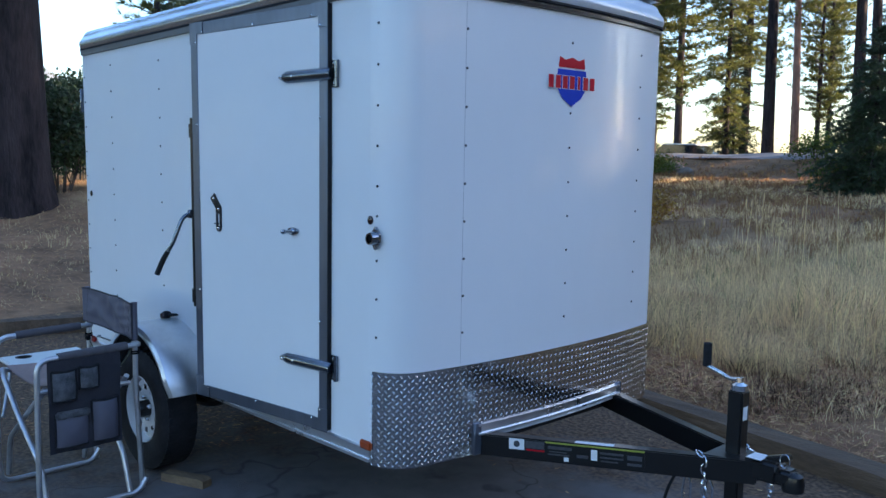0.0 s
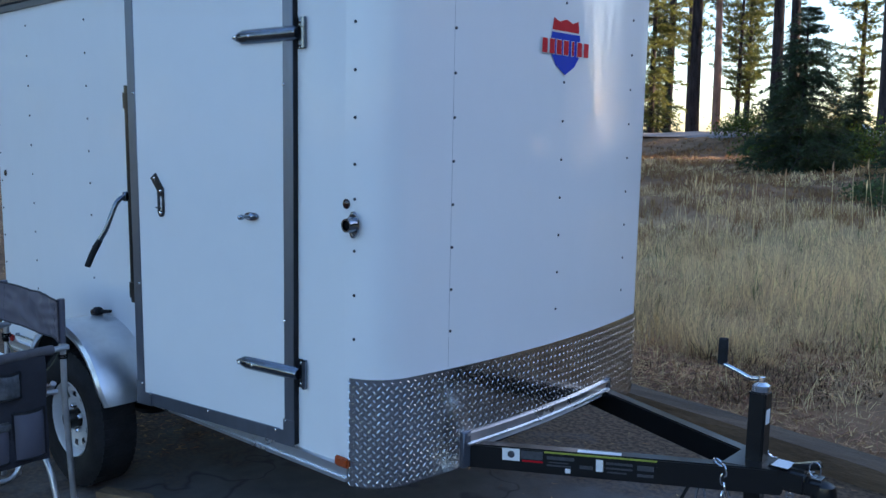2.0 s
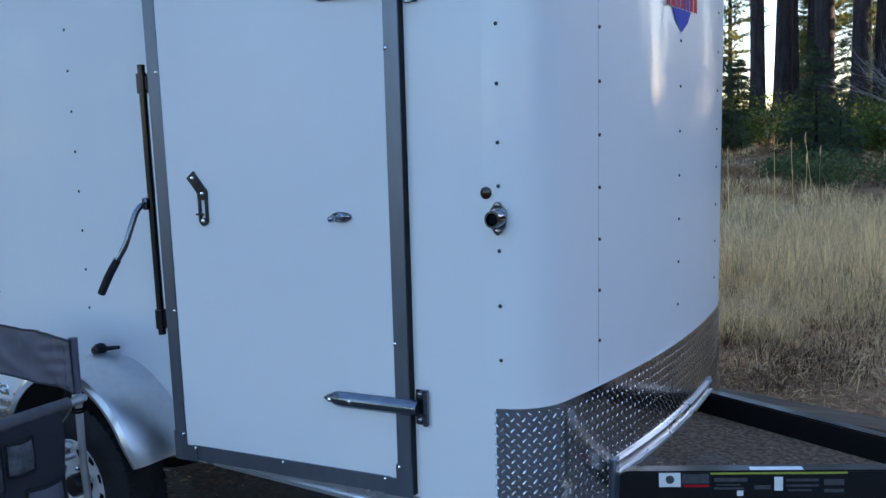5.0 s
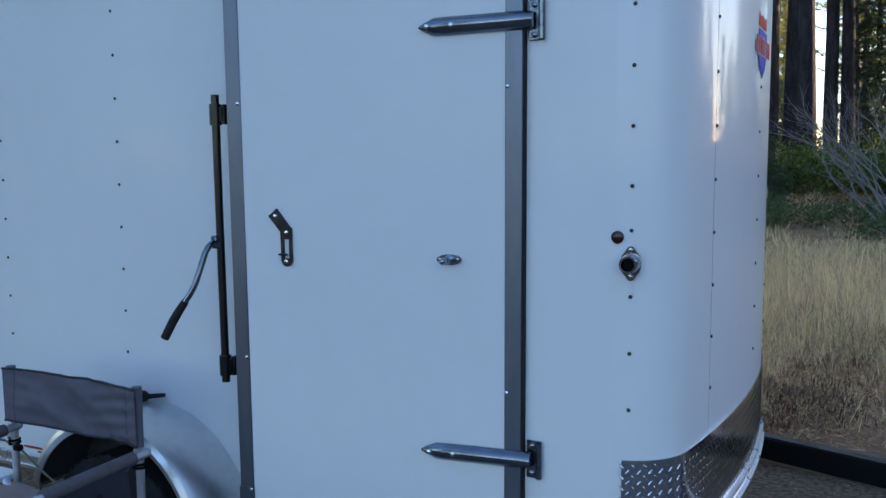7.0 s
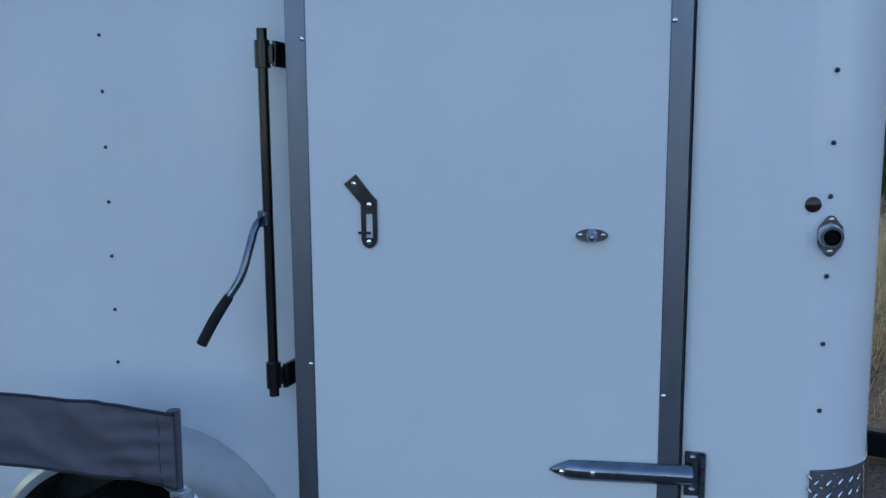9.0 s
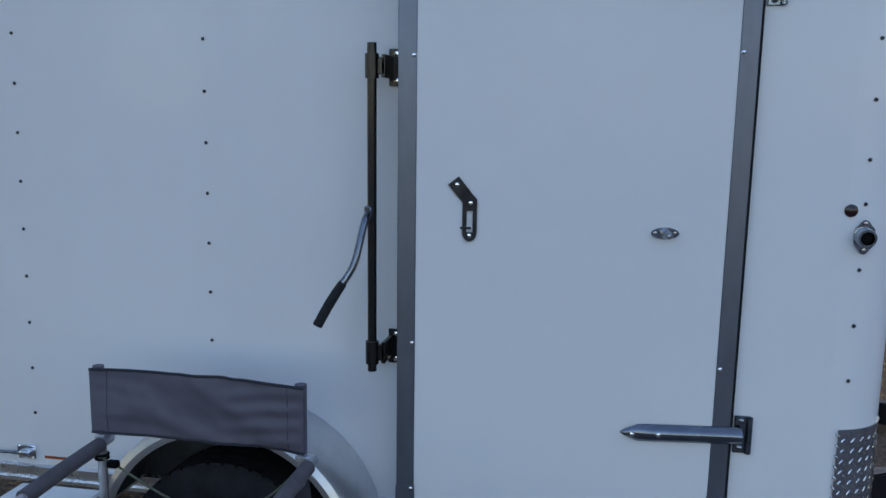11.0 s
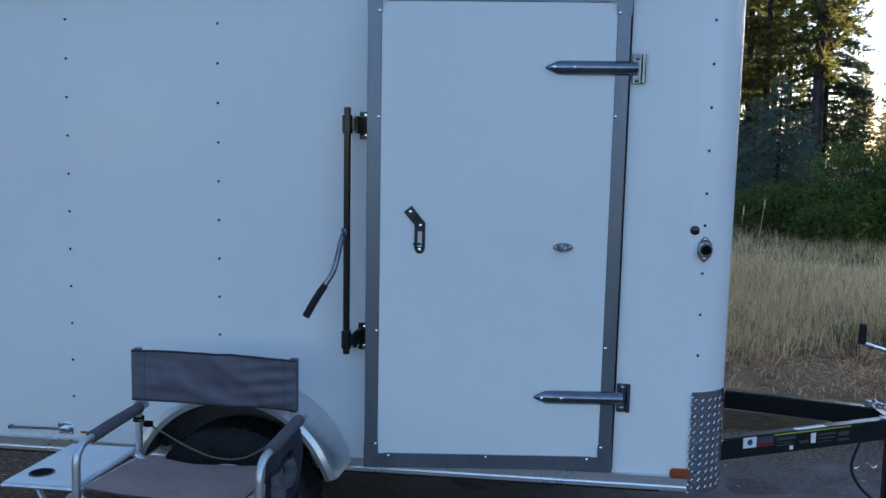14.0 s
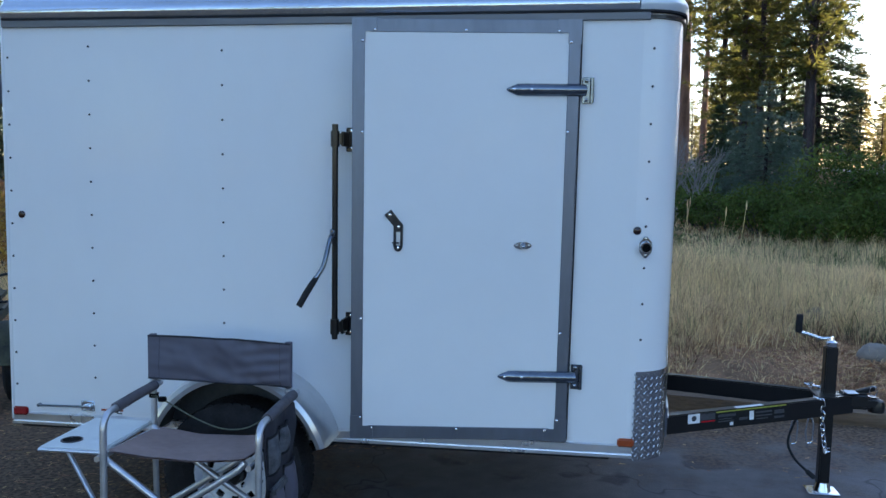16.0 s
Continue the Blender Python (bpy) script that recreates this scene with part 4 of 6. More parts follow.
st = on_rail(0.165, 0.228, -0.004, 0.040, "rail_sticker", M_PAPER, trailer)
part("sticker_mark", Geo(RM).lathe([(0.013, 0), (0, 0.0008)], 16, Matrix.Translation((0.197, -0.0273, 0.019)) @ pose(0, 0, 0, 90)), M_INK, st)
on_rail(0.232, 0.31, 0.006, 0.036, "rail_sticker", M_INK, trailer)
st = on_rail(0.236, 0.31, -0.004, 0.002, "rail_sticker", M_DECALRED, trailer)
st = on_rail(0.315, 0.70, -0.036, 0.034, "rail_label", M_BLACK, trailer)
on_rail(0.315, 0.70, 0.034, 0.040, "rail_label_edge", M_YELLOW, trailer)
for u0, u1, v0, v1 in ((0.325, 0.42, 0.012, 0.024), (0.325, 0.41, -0.012, -0.006), (0.33, 0.40, 0.0, 0.004), (0.53, 0.62, 0.012, 0.020), (0.53, 0.62, -0.004, 0.002), (0.535, 0.60, -0.018, -0.013), (0.635, 0.69, 0.0, 0.018), (0.635, 0.69, -0.022, -0.012), (0.44, 0.485, -0.012, 0.0)):
    on_rail(u0, u1, v0, v1, "label_text", M_INK, st, 0.0012)
on_rail(0.390, 0.408, -0.032, -0.016, "label_box", M_PAPER, st, 0.0012)
on_rail(0.496, 0.520, -0.016, 0.026, "label_box", M_PAPER, st, 0.0012)
part("rail_sticker", Geo(RM).box((0.43, -0.020, 0.0442), (0.58, 0.004, 0.0456)), M_PAPER, trailer, smooth=0)
g = Geo()
g.prism([(3.70, 0.80), (3.70, 2 * YC - 0.80), (3.90, 2 * YC - 0.86), (3.90, 0.86)], 0.505, 0.512)
part("jack_plate", g, M_BLACK, trailer)
g = Geo()
g.box((3.82, YC - 0.045, 0.445), (3.96, YC + 0.045, 0.525), 0.014, seg=3)
g.lathe([(0.038, -0.01), (0.040, 0.02), (0.034, 0.045), (0.018, 0.055), (0, 0.057)], 20, Matrix.Translation((4.00, YC, 0.440)))
g.box((3.93, YC - 0.036, 0.445), (4.01, YC + 0.036, 0.505), 0.014, seg=3)
coup = part("coupler", g, M_BLACK, trailer, "black ball coupler")
g = Geo().box((3.90, YC - 0.016, 0.520), (3.99, YC + 0.016, 0.545), 0.005, pose(3.94, 0, 0.53, 0, -18) @ Matrix.Translation((-3.94, 0, -0.53)))
part("coupler_latch", g, M_BLACK, coup)
part("latch_pin", Geo().tube([(3.975 + 0.018 * math.cos(a), YC - 0.02, 0.535 + 0.025 * math.sin(a)) for a in [6.28319 * k / 16 for k in range(16)]], 0.0025, 6, closed=True), M_CHROME, coup)
part("paper_tag", Geo().box((3.845, YC - 0.05, 0.526), (3.90, YC + 0.02, 0.5275), 0, pose(0, 0, 0)), M_PAPER, coup, smooth=0)
# jack
JX, JY = 3.773, YC + 0.012
g = Geo().box((JX - 0.029, JY - 0.029, 0.44), (JX + 0.029, JY + 0.029, 0.748), 0.005, seg=2)
g.box((JX - 0.027, JY - 0.027, 0.05), (JX + 0.027, JY + 0.027, 0.45), 0.005, seg=2)
jack = part("tongue_jack", g, M_BLACK, trailer, "black square tongue jack with a side crank")
g = Geo().box((JX - 0.075, JY - 0.06, 0.002), (JX + 0.075, JY + 0.06, 0.012), 0.003)
g.lathe([(0.045, 0.010), (0.032, 0.055)], 16, Matrix.Translation((JX, JY, 0)))
part("jack_foot", g, M_CHROME, jack, "bright zinc foot plate")
g = Geo().lathe([(0.030, 0.748), (0.030, 0.768), (0.014, 0.778), (0.012, 0.795), (0, 0.797)], 18, Matrix.Translation((JX, JY, 0)))
g.tube(rounded([(JX, JY, 0.788), (JX - 0.045, JY + 0.005, 0.782), (JX - 0.075, JY + 0.012, 0.792), (JX - 0.150, JY + 0.024, 0.811)], 0.02), 0.008, 10)
part("crank_arm", g, M_CHROME, jack, "bright crank arm")
part("crank_handle", Geo().tube([(JX - 0.150, JY + 0.026, 0.808), (JX - 0.150, JY + 0.026, 0.897)], 0.0165, 14), M_RUBBER, jack, "black crank handle")
part("jack_label", Geo().box((JX + 0.0292, JY - 0.018, 0.64), (JX + 0.0304, JY + 0.012, 0.69)), M_PAPER, jack, smooth=0)


def chain(name, pts, material, parent):
    pts = rounded(pts, 0.08, 8)
    run = [0.0]
    for a, c in zip(pts, pts[1:]):
        run.append(run[-1] + (c - a).length)
    g = Geo()
    count = int(run[-1] / 0.030)
    for k in range(count):
        s = (k + 0.5) * run[-1] / count
        i = max(j for j in range(len(run) - 1) if run[j] <= s)
        t = (s - run[i]) / max(1e-6, run[i + 1] - run[i])
        p, d = pts[i].lerp(pts[i + 1], t), (pts[i + 1] - pts[i]).normalized()
        m = Matrix.Translation(p) @ d.to_track_quat("X", "Z").to_matrix().to_4x4() @ pose(0, 0, 0, 90 * (k % 2))
        loop = [(0.021 * math.cos(a) * 1.0, 0.0115 * math.sin(a), 0) for a in [6.28319 * j / 12 for j in range(12)]]
        g.tube([m @ Vector(q) for q in loop], 0.0036, 6, closed=True)
    part(name, g, material, parent)


chain("safety_chain", [(3.68, 0.80, 0.515), (3.715, 0.79, 0.50), (3.72, 0.785, 0.36), (3.745, 0.80, 0.24), (3.77, 0.83, 0.25)], M_CHROME, trailer)
chain("safety_chain", [(3.70, 1.06, 0.52), (3.74, 0.98, 0.525), (3.80, 1.00, 0.50), (3.84, 1.08, 0.36), (3.82, 1.10, 0.27)], M_CHROME, trailer)
for k, (x, y) in enumerate(((3.60, 0.86), (3.68, 0.88))):
    g = Geo().tube(rounded([(x, y, 0.40), (x - 0.012, y, 0.32), (x, y, 0.255), (x + 0.022, y, 0.26), (x + 0.026, y, 0.36), (x + 0.01, y, 0.40)], 0.02), 0.005, 8)
    part("chain_hook", g, M_CHROME, trailer)
g = Geo().tube(rounded([(3.62, 0.80, 0.45), (3.58, 0.78, 0.37), (3.555, 0.78, 0.28), (3.60, 0.77, 0.20), (3.66, 0.76, 0.15)], 0.06), 0.006, 8)
g.tube([(3.655, 0.761, 0.153), (3.69, 0.755, 0.125)], 0.012, 10)
part("light_cable", g, M_RUBBER, trailer, "black trailer light cable")


# ---- folding camp chair with side table ----
chair = thing("camp_chair", (1.11, -0.57, 0), "grey folding director's chair with aluminium frame and side table", "chair")
TR = 0.0125
XL, XR, YB, YF = 0.822, 1.384, -0.345, -0.80
for x in (XL, XR):
    part("back_post", Geo().tube([(x, YB + 0.02, 0.015), (x, YB, 0.50), (x, YB + 0.004, 0.902)], TR, 10), M_TUBE, chair)
    s = 0.045 if x > 1 else 0.04
    xo = x + s
    up = 0.024 if x < 1 else 0.012
    g = Geo().tube(rounded([(xo, YB + 0.02, 0.075), (xo, YB - 0.02, 0.014), (xo, YF, 0.014), (xo, YF - 0.01, 0.12), (xo, YF, 0.698 + up), (xo - 0.01, YB - 0.005, 0.708 + up)], 0.06, 6), TR, 10)
    part("side_frame", g, M_TUBE, chair, "bent aluminium side loop")
    g = Geo().tube([(xo - 0.002, YF + 0.09, 0.701 + up), (xo - 0.006, (YF + YB) / 2, 0.705 + up), (xo - 0.009, YB - 0.055, 0.708 + up)], 0.0195, 12)
    part("arm_pad", g, M_FOAM, chair, "grey foam arm sleeve")
    g = Geo().box((x - 0.013, YB - 0.014, 0.697 + up), (xo - 0.006, YB + 0.014, 0.719 + up), 0.005)
    part("arm_joint", g, M_TUBE, chair)
    part("seat_rail", Geo().tube([(x, YF + 0.02, 0.555), (x, YB - 0.03, 0.535)], 0.011, 10), M_TUBE, chair)
for y in (YF + 0.03, YB - 0.055):
    part("cross_leg", Geo().tube(rounded([(XL + 0.022, y, 0.566), (XL + 0.045, y - 0.008, 0.548), ((XL + XR) / 2, y - 0.012, 0.385), (XR - 0.03, y - 0.008, 0.225), (XR + 0.030, y, 0.022)], 0.06), 0.0125, 10), M_TUBE, chair)
    part("cross_leg", Geo().tube(rounded([(XR - 0.022, y + 0.022, 0.566), (XR - 0.045, y + 0.018, 0.540), ((XL + XR) / 2, y + 0.014, 0.385), (XL + 0.03, y + 0.018, 0.225), (XL - 0.030, y + 0.022, 0.022)], 0.06), 0.0125, 10), M_TUBE, chair)


def cloth(name, fn, nu, nv, material, label, thick=0.004):
    g = Geo()
    for s in (0, 1):
        rows = [[g.vert(fn(i / nu, j / nv) + Vector((0, 0, 0)) + fn_n * (thick * s)) for j in range(nv + 1)] for i in range(nu + 1) for fn_n in (FN,)]
        for a, c in zip(rows, rows[1:]):
            for j in range(nv):
                g.face((a[j], a[j + 1], c[j + 1], c[j]) if s else (a[j], c[j], c[j + 1], a[j + 1]))
    bmesh.ops.remove_doubles(g.bm, verts=g.bm.verts[:], dist=1e-5)
    return part(name, g, material, chair, label)


FN = Vector((0, -1, 0))


def back_fn(u, v):
    x = XL - 0.013 + (XR - XL + 0.026) * u
    z = 0.748 + 0.176 * v - 0.012 * u
    bow = 0.035 * math.sin(math.pi * u) * (1.1 - 0.5 * v)
    wr = 0.026 * noise.noise(Vector((u * 3 + v * 1.5, v * 1.8 - u, 1))) + 0.016 * max(0.0, u - 0.55) * math.sin(26 * (v - 0.5 * u)) + 0.006 * max(0.0, 0.35 - u) * math.sin(30 * (v + 0.4 * u)) + 0.008 * noise.noise(Vector((u * 11, v * 4 + u * 5, 3))) + 0.006 * math.sin(9 * (u + 0.6 * v)) * math.sin(math.pi * u) * math.sin(math.pi * v)
    return Vector((x, YB - 0.016 + bow + wr * math.sin(math.pi * u) ** 0.5, z - 0.008 * math.sin(math.pi * u) * (1 - v)))


cloth("back_cloth", back_fn, 56, 24, M_FABRIC, "dark grey fabric back sling, a little wrinkled")
for x in (XL, XR):
    part("post_sleeve", Geo().tube([(x, YB, 0.745 if x < 1 else 0.733), (x, YB + 0.003, 0.926 if x < 1 else 0.914)], 0.0150, 12), M_FABRIC, chair)
for v in (0.02, 0.985):
    part("back_hem", Geo().tube([back_fn(k / 24, v) + Vector((0, -0.004, 0)) for k in range(25)], 0.0042, 6), M_ORG, chair, "dark stitched hem")
for u in (0.075, 0.925):
    part("back_seam", Geo().tube([back_fn(u, 0.02 + 0.96 * k / 10) + Vector((0, -0.004, 0)) for k in range(11)], 0.0010, 6), M_ORG, chair)
FN = Vector((0, 0, 1))


def seat_fn(u, v):
    x = XL + 0.030 + (XR - XL - 0.052) * u
    y = YF + 0.045 + (YB - YF - 0.075) * v
    sag = 0.018 * math.sin(math.pi * u) ** 0.8
    return Vector((x, y, 0.576 - sag - 0.025 * v + 0.006 * noise.noise(Vector((u * 4, v * 4, 5)))))


cloth("seat_cloth", seat_fn, 30, 14, M_SEAT, "brownish grey fabric seat sling", 0.006)
FN = Vector((1, 0, 0))


def org_fn(u, v):
    y = YF + 0.04 + 0.32 * u
    z = 0.285 + 0.42 * v
    return Vector((XR + 0.050 + 0.014 * noise.noise(Vector((u * 3, v * 3, 9))), y, z))


cloth("side_organizer", org_fn, 14, 14, M_ORG, "dark grey hanging side organizer")
def pocket(y0, y1, z0, z1, fat, material, label):
    """A pocket that bellies out from the organizer, fullest in its lower half, with a black edging."""
    g = Geo()
    n = 9
    xo = XR + 0.054
    rows = []
    for i in range(n + 1):
        u = i / n
        rows.append([g.vert((xo + fat * (math.sin(math.pi * u) ** 0.5) * (math.sin(math.pi * (0.04 + 0.80 * (1 - v / n))) ** 0.7) + 0.004 * noise.noise(Vector((u * 5, v * 0.7, y0 * 30))),
                             y0 + (y1 - y0) * u, z0 + (z1 - z0) * v / n + 0.006 * math.sin(math.pi * u) * (v == n) * -1)) for v in range(n + 1)])
    for a, c in zip(rows, rows[1:]):
        for k in range(n):
            g.face((a[k], c[k], c[k + 1], a[k + 1]))
    rim = [Vector(v.co) for v in rows[0][::-1]] + [Vector(r[0].co) for r in rows[1:]] + [Vector(v.co) for v in rows[-1][1:]]
    top = [Vector(r[-1].co) for r in rows]
    pk = part("pocket", g, material, chair, label)
    part("pocket_edging", Geo().tube([p + Vector((0.002, 0, 0)) for p in rim], 0.0048, 6), M_RUBBER, pk)
    part("pocket_hem", Geo().tube([p + Vector((0.002, 0, 0)) for p in top], 0.0055, 6), M_RUBBER, pk)


pocket(-0.745, -0.640, 0.520, 0.655, 0.030, M_POCKET, "bulging light mesh pocket")
pocket(-0.625, -0.540, 0.560, 0.660, 0.030, M_POCKET, "bulging light mesh pocket")
pocket(-0.735, -0.590, 0.310, 0.460, 0.034, M_FABRIC, "bulging grey cloth pocket")
pocket(-0.575, -0.455, 0.310, 0.500, 0.034, M_FABRIC, "bulging grey cloth pocket")
part("pocket_flap", Geo().box((XR + 0.058, -0.738, 0.440), (XR + 0.080, -0.588, 0.475), 0.008, seg=3), M_POCKET, chair, "light grey pocket flap")
# side table
g = Geo()
tx0, tx1, ty0, ty1, tz = 0.545, 0.795, -0.700, -0.305, 0.560
g.box((tx0, ty0, tz - 0.018), (tx1, ty1, tz), 0.005, seg=2)
table = part("side_table", g, M_TABLE, chair, "pale fold-up side table with a cup hole")
part("cup_ring", Geo().lathe([(0.040, tz + 0.0006), (0.040, tz + 0.003), (0.034, tz + 0.003), (0.034, tz + 0.0008)], 28, Matrix.Translation((0.622, -0.605, 0))), M_INK, table)
# black disc on the uncut top, painted as the dark of the hole
part("cup_hole", Geo().lathe([(0.0345, tz + 0.0016), (0, tz + 0.0012)], 28, Matrix.Translation((0.622, -0.605, 0))), M_GAP, table, smooth=0)
part("table_edge", Geo().tube([(tx0 + 0.004, ty0 - 0.002, tz - 0.009), (tx1, ty0 - 0.002, tz - 0.009)], 0.007, 8), M_TUBE, table)
part("table_stay", Geo().tube([(tx0 + 0.10, ty0 + 0.03, tz - 0.02), (XL + 0.03, YF + 0.02, 0.33)], 0.009, 8), M_TUBE, chair)
# cord tied between the posts
part("cord", Geo().tube(rounded([(XL, YB - 0.012, 0.680), (XL + 0.06, YB - 0.02, 0.660), (XL + 0.18, YB - 0.03, 0.60), (XL + 0.30, YB - 0.04, 0.562), (XL + 0.40, YB - 0.03, 0.565), (XL + 0.50, YB - 0.02, 0.63), (XR, YB - 0.012, 0.70)], 0.06), 0.0032, 6), M_CORD, chair, "pale braided cord")
part("cord_lock", Geo().box((XL + 0.03, YB - 0.032, 0.657), (XL + 0.062, YB - 0.012, 0.677), 0.004), M_GAP, chair)
for x in (XL, XR):
    g = Geo()
    for z in (0.682, 0.672):
        g.tube([(x + 0.0165 * math.cos(a), YB + 0.0165 * math.sin(a), z) for a in [6.28319 * k / 12 for k in range(12)]], 0.004, 6, closed=True)
    part("cord_knot", g, M_GAP, chair)

# wheel chock and parking timbers
chk = Geo(pose(1.44, -0.13, 0.0, 0, 0, 22))
chk.prism([(-0.13, 0.0), (0.13, 0.0), (0.13, 0.034), (0.11, 0.044), (-0.13, 0.040)], -0.032, 0.032, pose(0, 0, 0, 90))
tagged(part("wheel_chock", chk, M_WOOD, None), "rough offcut of wood wedged against the trailer tyre", "wood block")


def timber(name, a, c, w, h, seed, label):
    a, c = Vector(a), Vector(c)
    d = c - a
    m = Matrix.Translation(a) @ d.to_track_quat("X", "Z").to_matrix().to_4x4()
    rng = random.Random(seed)
    g = Geo(m)
    n = 26
    rows = []
    for i in range(n + 1):
        u = d.length * i / n
        shrink = 0.82 if i in (0, n) else 1.0
        ring = []
        for k in range(16):
            t = 6.28319 * k / 16
            cx, cz = math.cos(t), math.sin(t)
            q = 1.0 / max(abs(cx), abs(cz)) ** 0.72
            j = 1 + 0.07 * noise.noise(Vector((u * 2.2, k * 0.7, seed))) + 0.03 * noise.noise(Vector((u * 9, k * 2.1, seed)))
            ring.append(g.vert((u, w / 2 * cx * q * j * shrink, h / 2 + h / 2 * cz * q * j * shrink)))
        rows.append(ring)
    for a0, c0 in zip(rows, rows[1:]):
        for k in range(16):
            g.face((a0[k], a0[(k + 1) % 16], c0[(k + 1) % 16], c0[k]))
    g.face(rows[0])
    g.face(rows[-1])
    tagged(part(name, g, M_TIMBER, None, smooth=60), label, "timber", "parking timbers")


timber("parking_timber", (0.9, 2.92, -0.05), (3.88, 2.30, -0.05), 0.18, 0.16, 4, "weathered grey parking timber lying along the asphalt edge")
timber("parking_timber", (3.93, 2.30, -0.06), (6.7, 2.05, -0.06), 0.17, 0.15, 8, "dark weathered timber lying along the asphalt edge")
timber("parking_timber", (-3.3, -0.9, -0.02), (-2.62, 1.20, -0.02), 0.18, 0.17, 11, "dark weathered timber at the rear of the pad")


# ---- trees and plants ----
def needle_fans(P, D, L, rng, per=5, width=0.16, spread=0.55):
    """Fans of narrow triangles at the points P, pointing along D, of length L."""
    n = len(P)
    P, D, L = np.repeat(P, per, 0), np.repeat(D, per, 0), np.repeat(L, per)
    D = D + rng.normal(0, spread, D.shape)
    D /= np.linalg.norm(D, axis=1)[:, None]
    S = np.cross(D, rng.normal(0, 1, D.shape))
    S /= np.linalg.norm(S, axis=1)[:, None] + 1e-9
    L = L * rng.uniform(0.6, 1.15, len(L))
    base = P - S * (L * width * 0.5)[:, None]
    other = P + S * (L * width * 0.5)[:, None]
    tip = P + D * L[:, None]
    V = np.stack([base, other, tip], 1).reshape(-1, 3)
    F = np.arange(len(V)).reshape(-1, 3)
    return V, F


def np_mesh(name, V, F, material, parent, label="", smooth=0):
    me = bpy.data.meshes.new(name)
    V = np.asarray(V, np.float32)
    F = np.asarray(F, np.int32)
    k = F.shape[1]
    me.vertices.add(len(V))
    me.vertices.foreach_set("co", V.ravel())
    me.loops.add(F.size)
    me.loops.foreach_set("vertex_index", F.ravel())
    me.polygons.add(len(F))
    me.polygons.foreach_set("loop_start", np.arange(0, F.size, k, dtype=np.int32))
    me.update(calc_edges=True)
    me.validate()
    return finish(name, me, material, parent, label, smooth)


def conifer(name, seed, h, r0, crown, reach, whorls, per_whorl, droop, fan, sprays, material, label, bare=0.0, shape=1.0, at=(0, 0, 0)):
    """A conifer at the origin: tapered trunk with root flare and limbs, and a crown of needle fans on them."""
    rng = np.random.default_rng(seed)
    rr = random.Random(seed)
    tree = thing(name, at, label, "tree")
    lean = Vector((rr.uniform(-0.02, 0.02), rr.uniform(-0.02, 0.02), 0))
    g = Geo()
    zs = [-0.3, 0.0, 0.15 * r0 * 8, 0.08 * h, 0.25 * h, 0.45 * h, 0.65 * h, 0.82 * h, 0.94 * h, h]
    rs = [1.45, 1.28, 1.08, 0.98, 0.86, 0.72, 0.52, 0.33, 0.14, 0.03]
    wob = [Vector((rr.uniform(-1, 1), rr.uniform(-1, 1), 0)) * 0.12 * r0 * (i > 2) for i in range(10)]
    cen = [Vector((0, 0, z)) + lean * max(z, 0) + w for z, w in zip(zs, wob)]
    g.tube(cen, [r0 * k for k in rs], 14)
    part("trunk", g, M_BARK, tree, smooth=60)

    def centre(z):
        i = max(j for j in range(9) if zs[j] <= z)
        t = (z - zs[i]) / (zs[i + 1] - zs[i])
        return cen[i].lerp(cen[i + 1], t), r0 * (rs[i] + (rs[i + 1] - rs[i]) * t)

    limbs = Geo()
    PP, DD, LL = [], [], []
    for w in range(whorls):
        t = (w + rr.random() * 0.6) / whorls
        z = crown + (h * 0.985 - crown) * t
        for b in range(per_whorl):
            if rr.random() < 0.10 + bare * (1 - t):
                continue
            a = rr.uniform(0, 6.283)
            full = reach * ((1 - t) ** shape * 0.92 + 0.08) * rr.uniform(0.65, 1.12)
            if shape < 0.6:
                full = reach * (math.sin(math.pi * min(1, 0.12 + 0.86 * t)) ** 0.7) * rr.choice((0.35, 0.6, 0.85, 1.1, 1.3)) * rr.uniform(0.85, 1.1)
            c, cr = centre(z + rr.uniform(-0.1, 0.1) * h / whorls)
            out = Vector((math.cos(a), math.sin(a), 0))
            rise = (droop if t < 0.8 else droop + 0.5) + (rr.uniform(-0.28, 0.28) if shape < 0.6 else rr.uniform(-0.06, 0.06))
            pts = [c + out * (full * s) + Vector((0, 0, full * (rise * s - 0.28 * s * s * (1 if droop < 0.15 else -0.3)))) for s in (0, 0.35, 0.7, 1.0)]
            limbs.tube(pts, [max(0.006, cr * 0.22) * k for k in (1, 0.75, 0.45, 0.12)], 5, caps=False)
            n = max(3, int(sprays * (0.35 + 0.65 * full / reach)))
            for k in range(n):
                s = 0.18 + 0.82 * (k + rr.random()) / n
                i = min(2, int(s / 0.35)) if s < 0.7 else 2
                lo, hi = ((0, 0.35), (0.35, 0.7), (0.7, 1.0))[i]
                p = pts[i].lerp(pts[i + 1], min(1, (s - lo) / (hi - lo)))
                side = out.cross(Vector((0, 0, 1))) * rr.choice((-1, 1))
                width = full * 0.30 * (1.05 - s) + fan * 0.3
                off = side * rr.random() * width
                PP.append(p + off + Vector((0, 0, rr.uniform(-0.25, 0.2) * fan * (1 - 0.6 * t))))
                DD.append((out * 0.75 + side * 0.75 + Vector((0, 0, -0.12 if droop < 0.15 else 0.25))))
                LL.append(fan * rr.uniform(0.7, 1.2) * (1.0 if shape < 0.6 else 0.5 + 0.5 * (1 - t) ** 0.6))
    tagged(part("branchwork", limbs, M_LIMB, tree, smooth=60), kind="stuff")
    V, F = needle_fans(np.array([tuple(p) for p in PP]), np.array([tuple(d) for d in DD]), np.array(LL), rng, per=7)
    tagged(np_mesh("crown", V, F, material, tree), kind="stuff")
    return tree


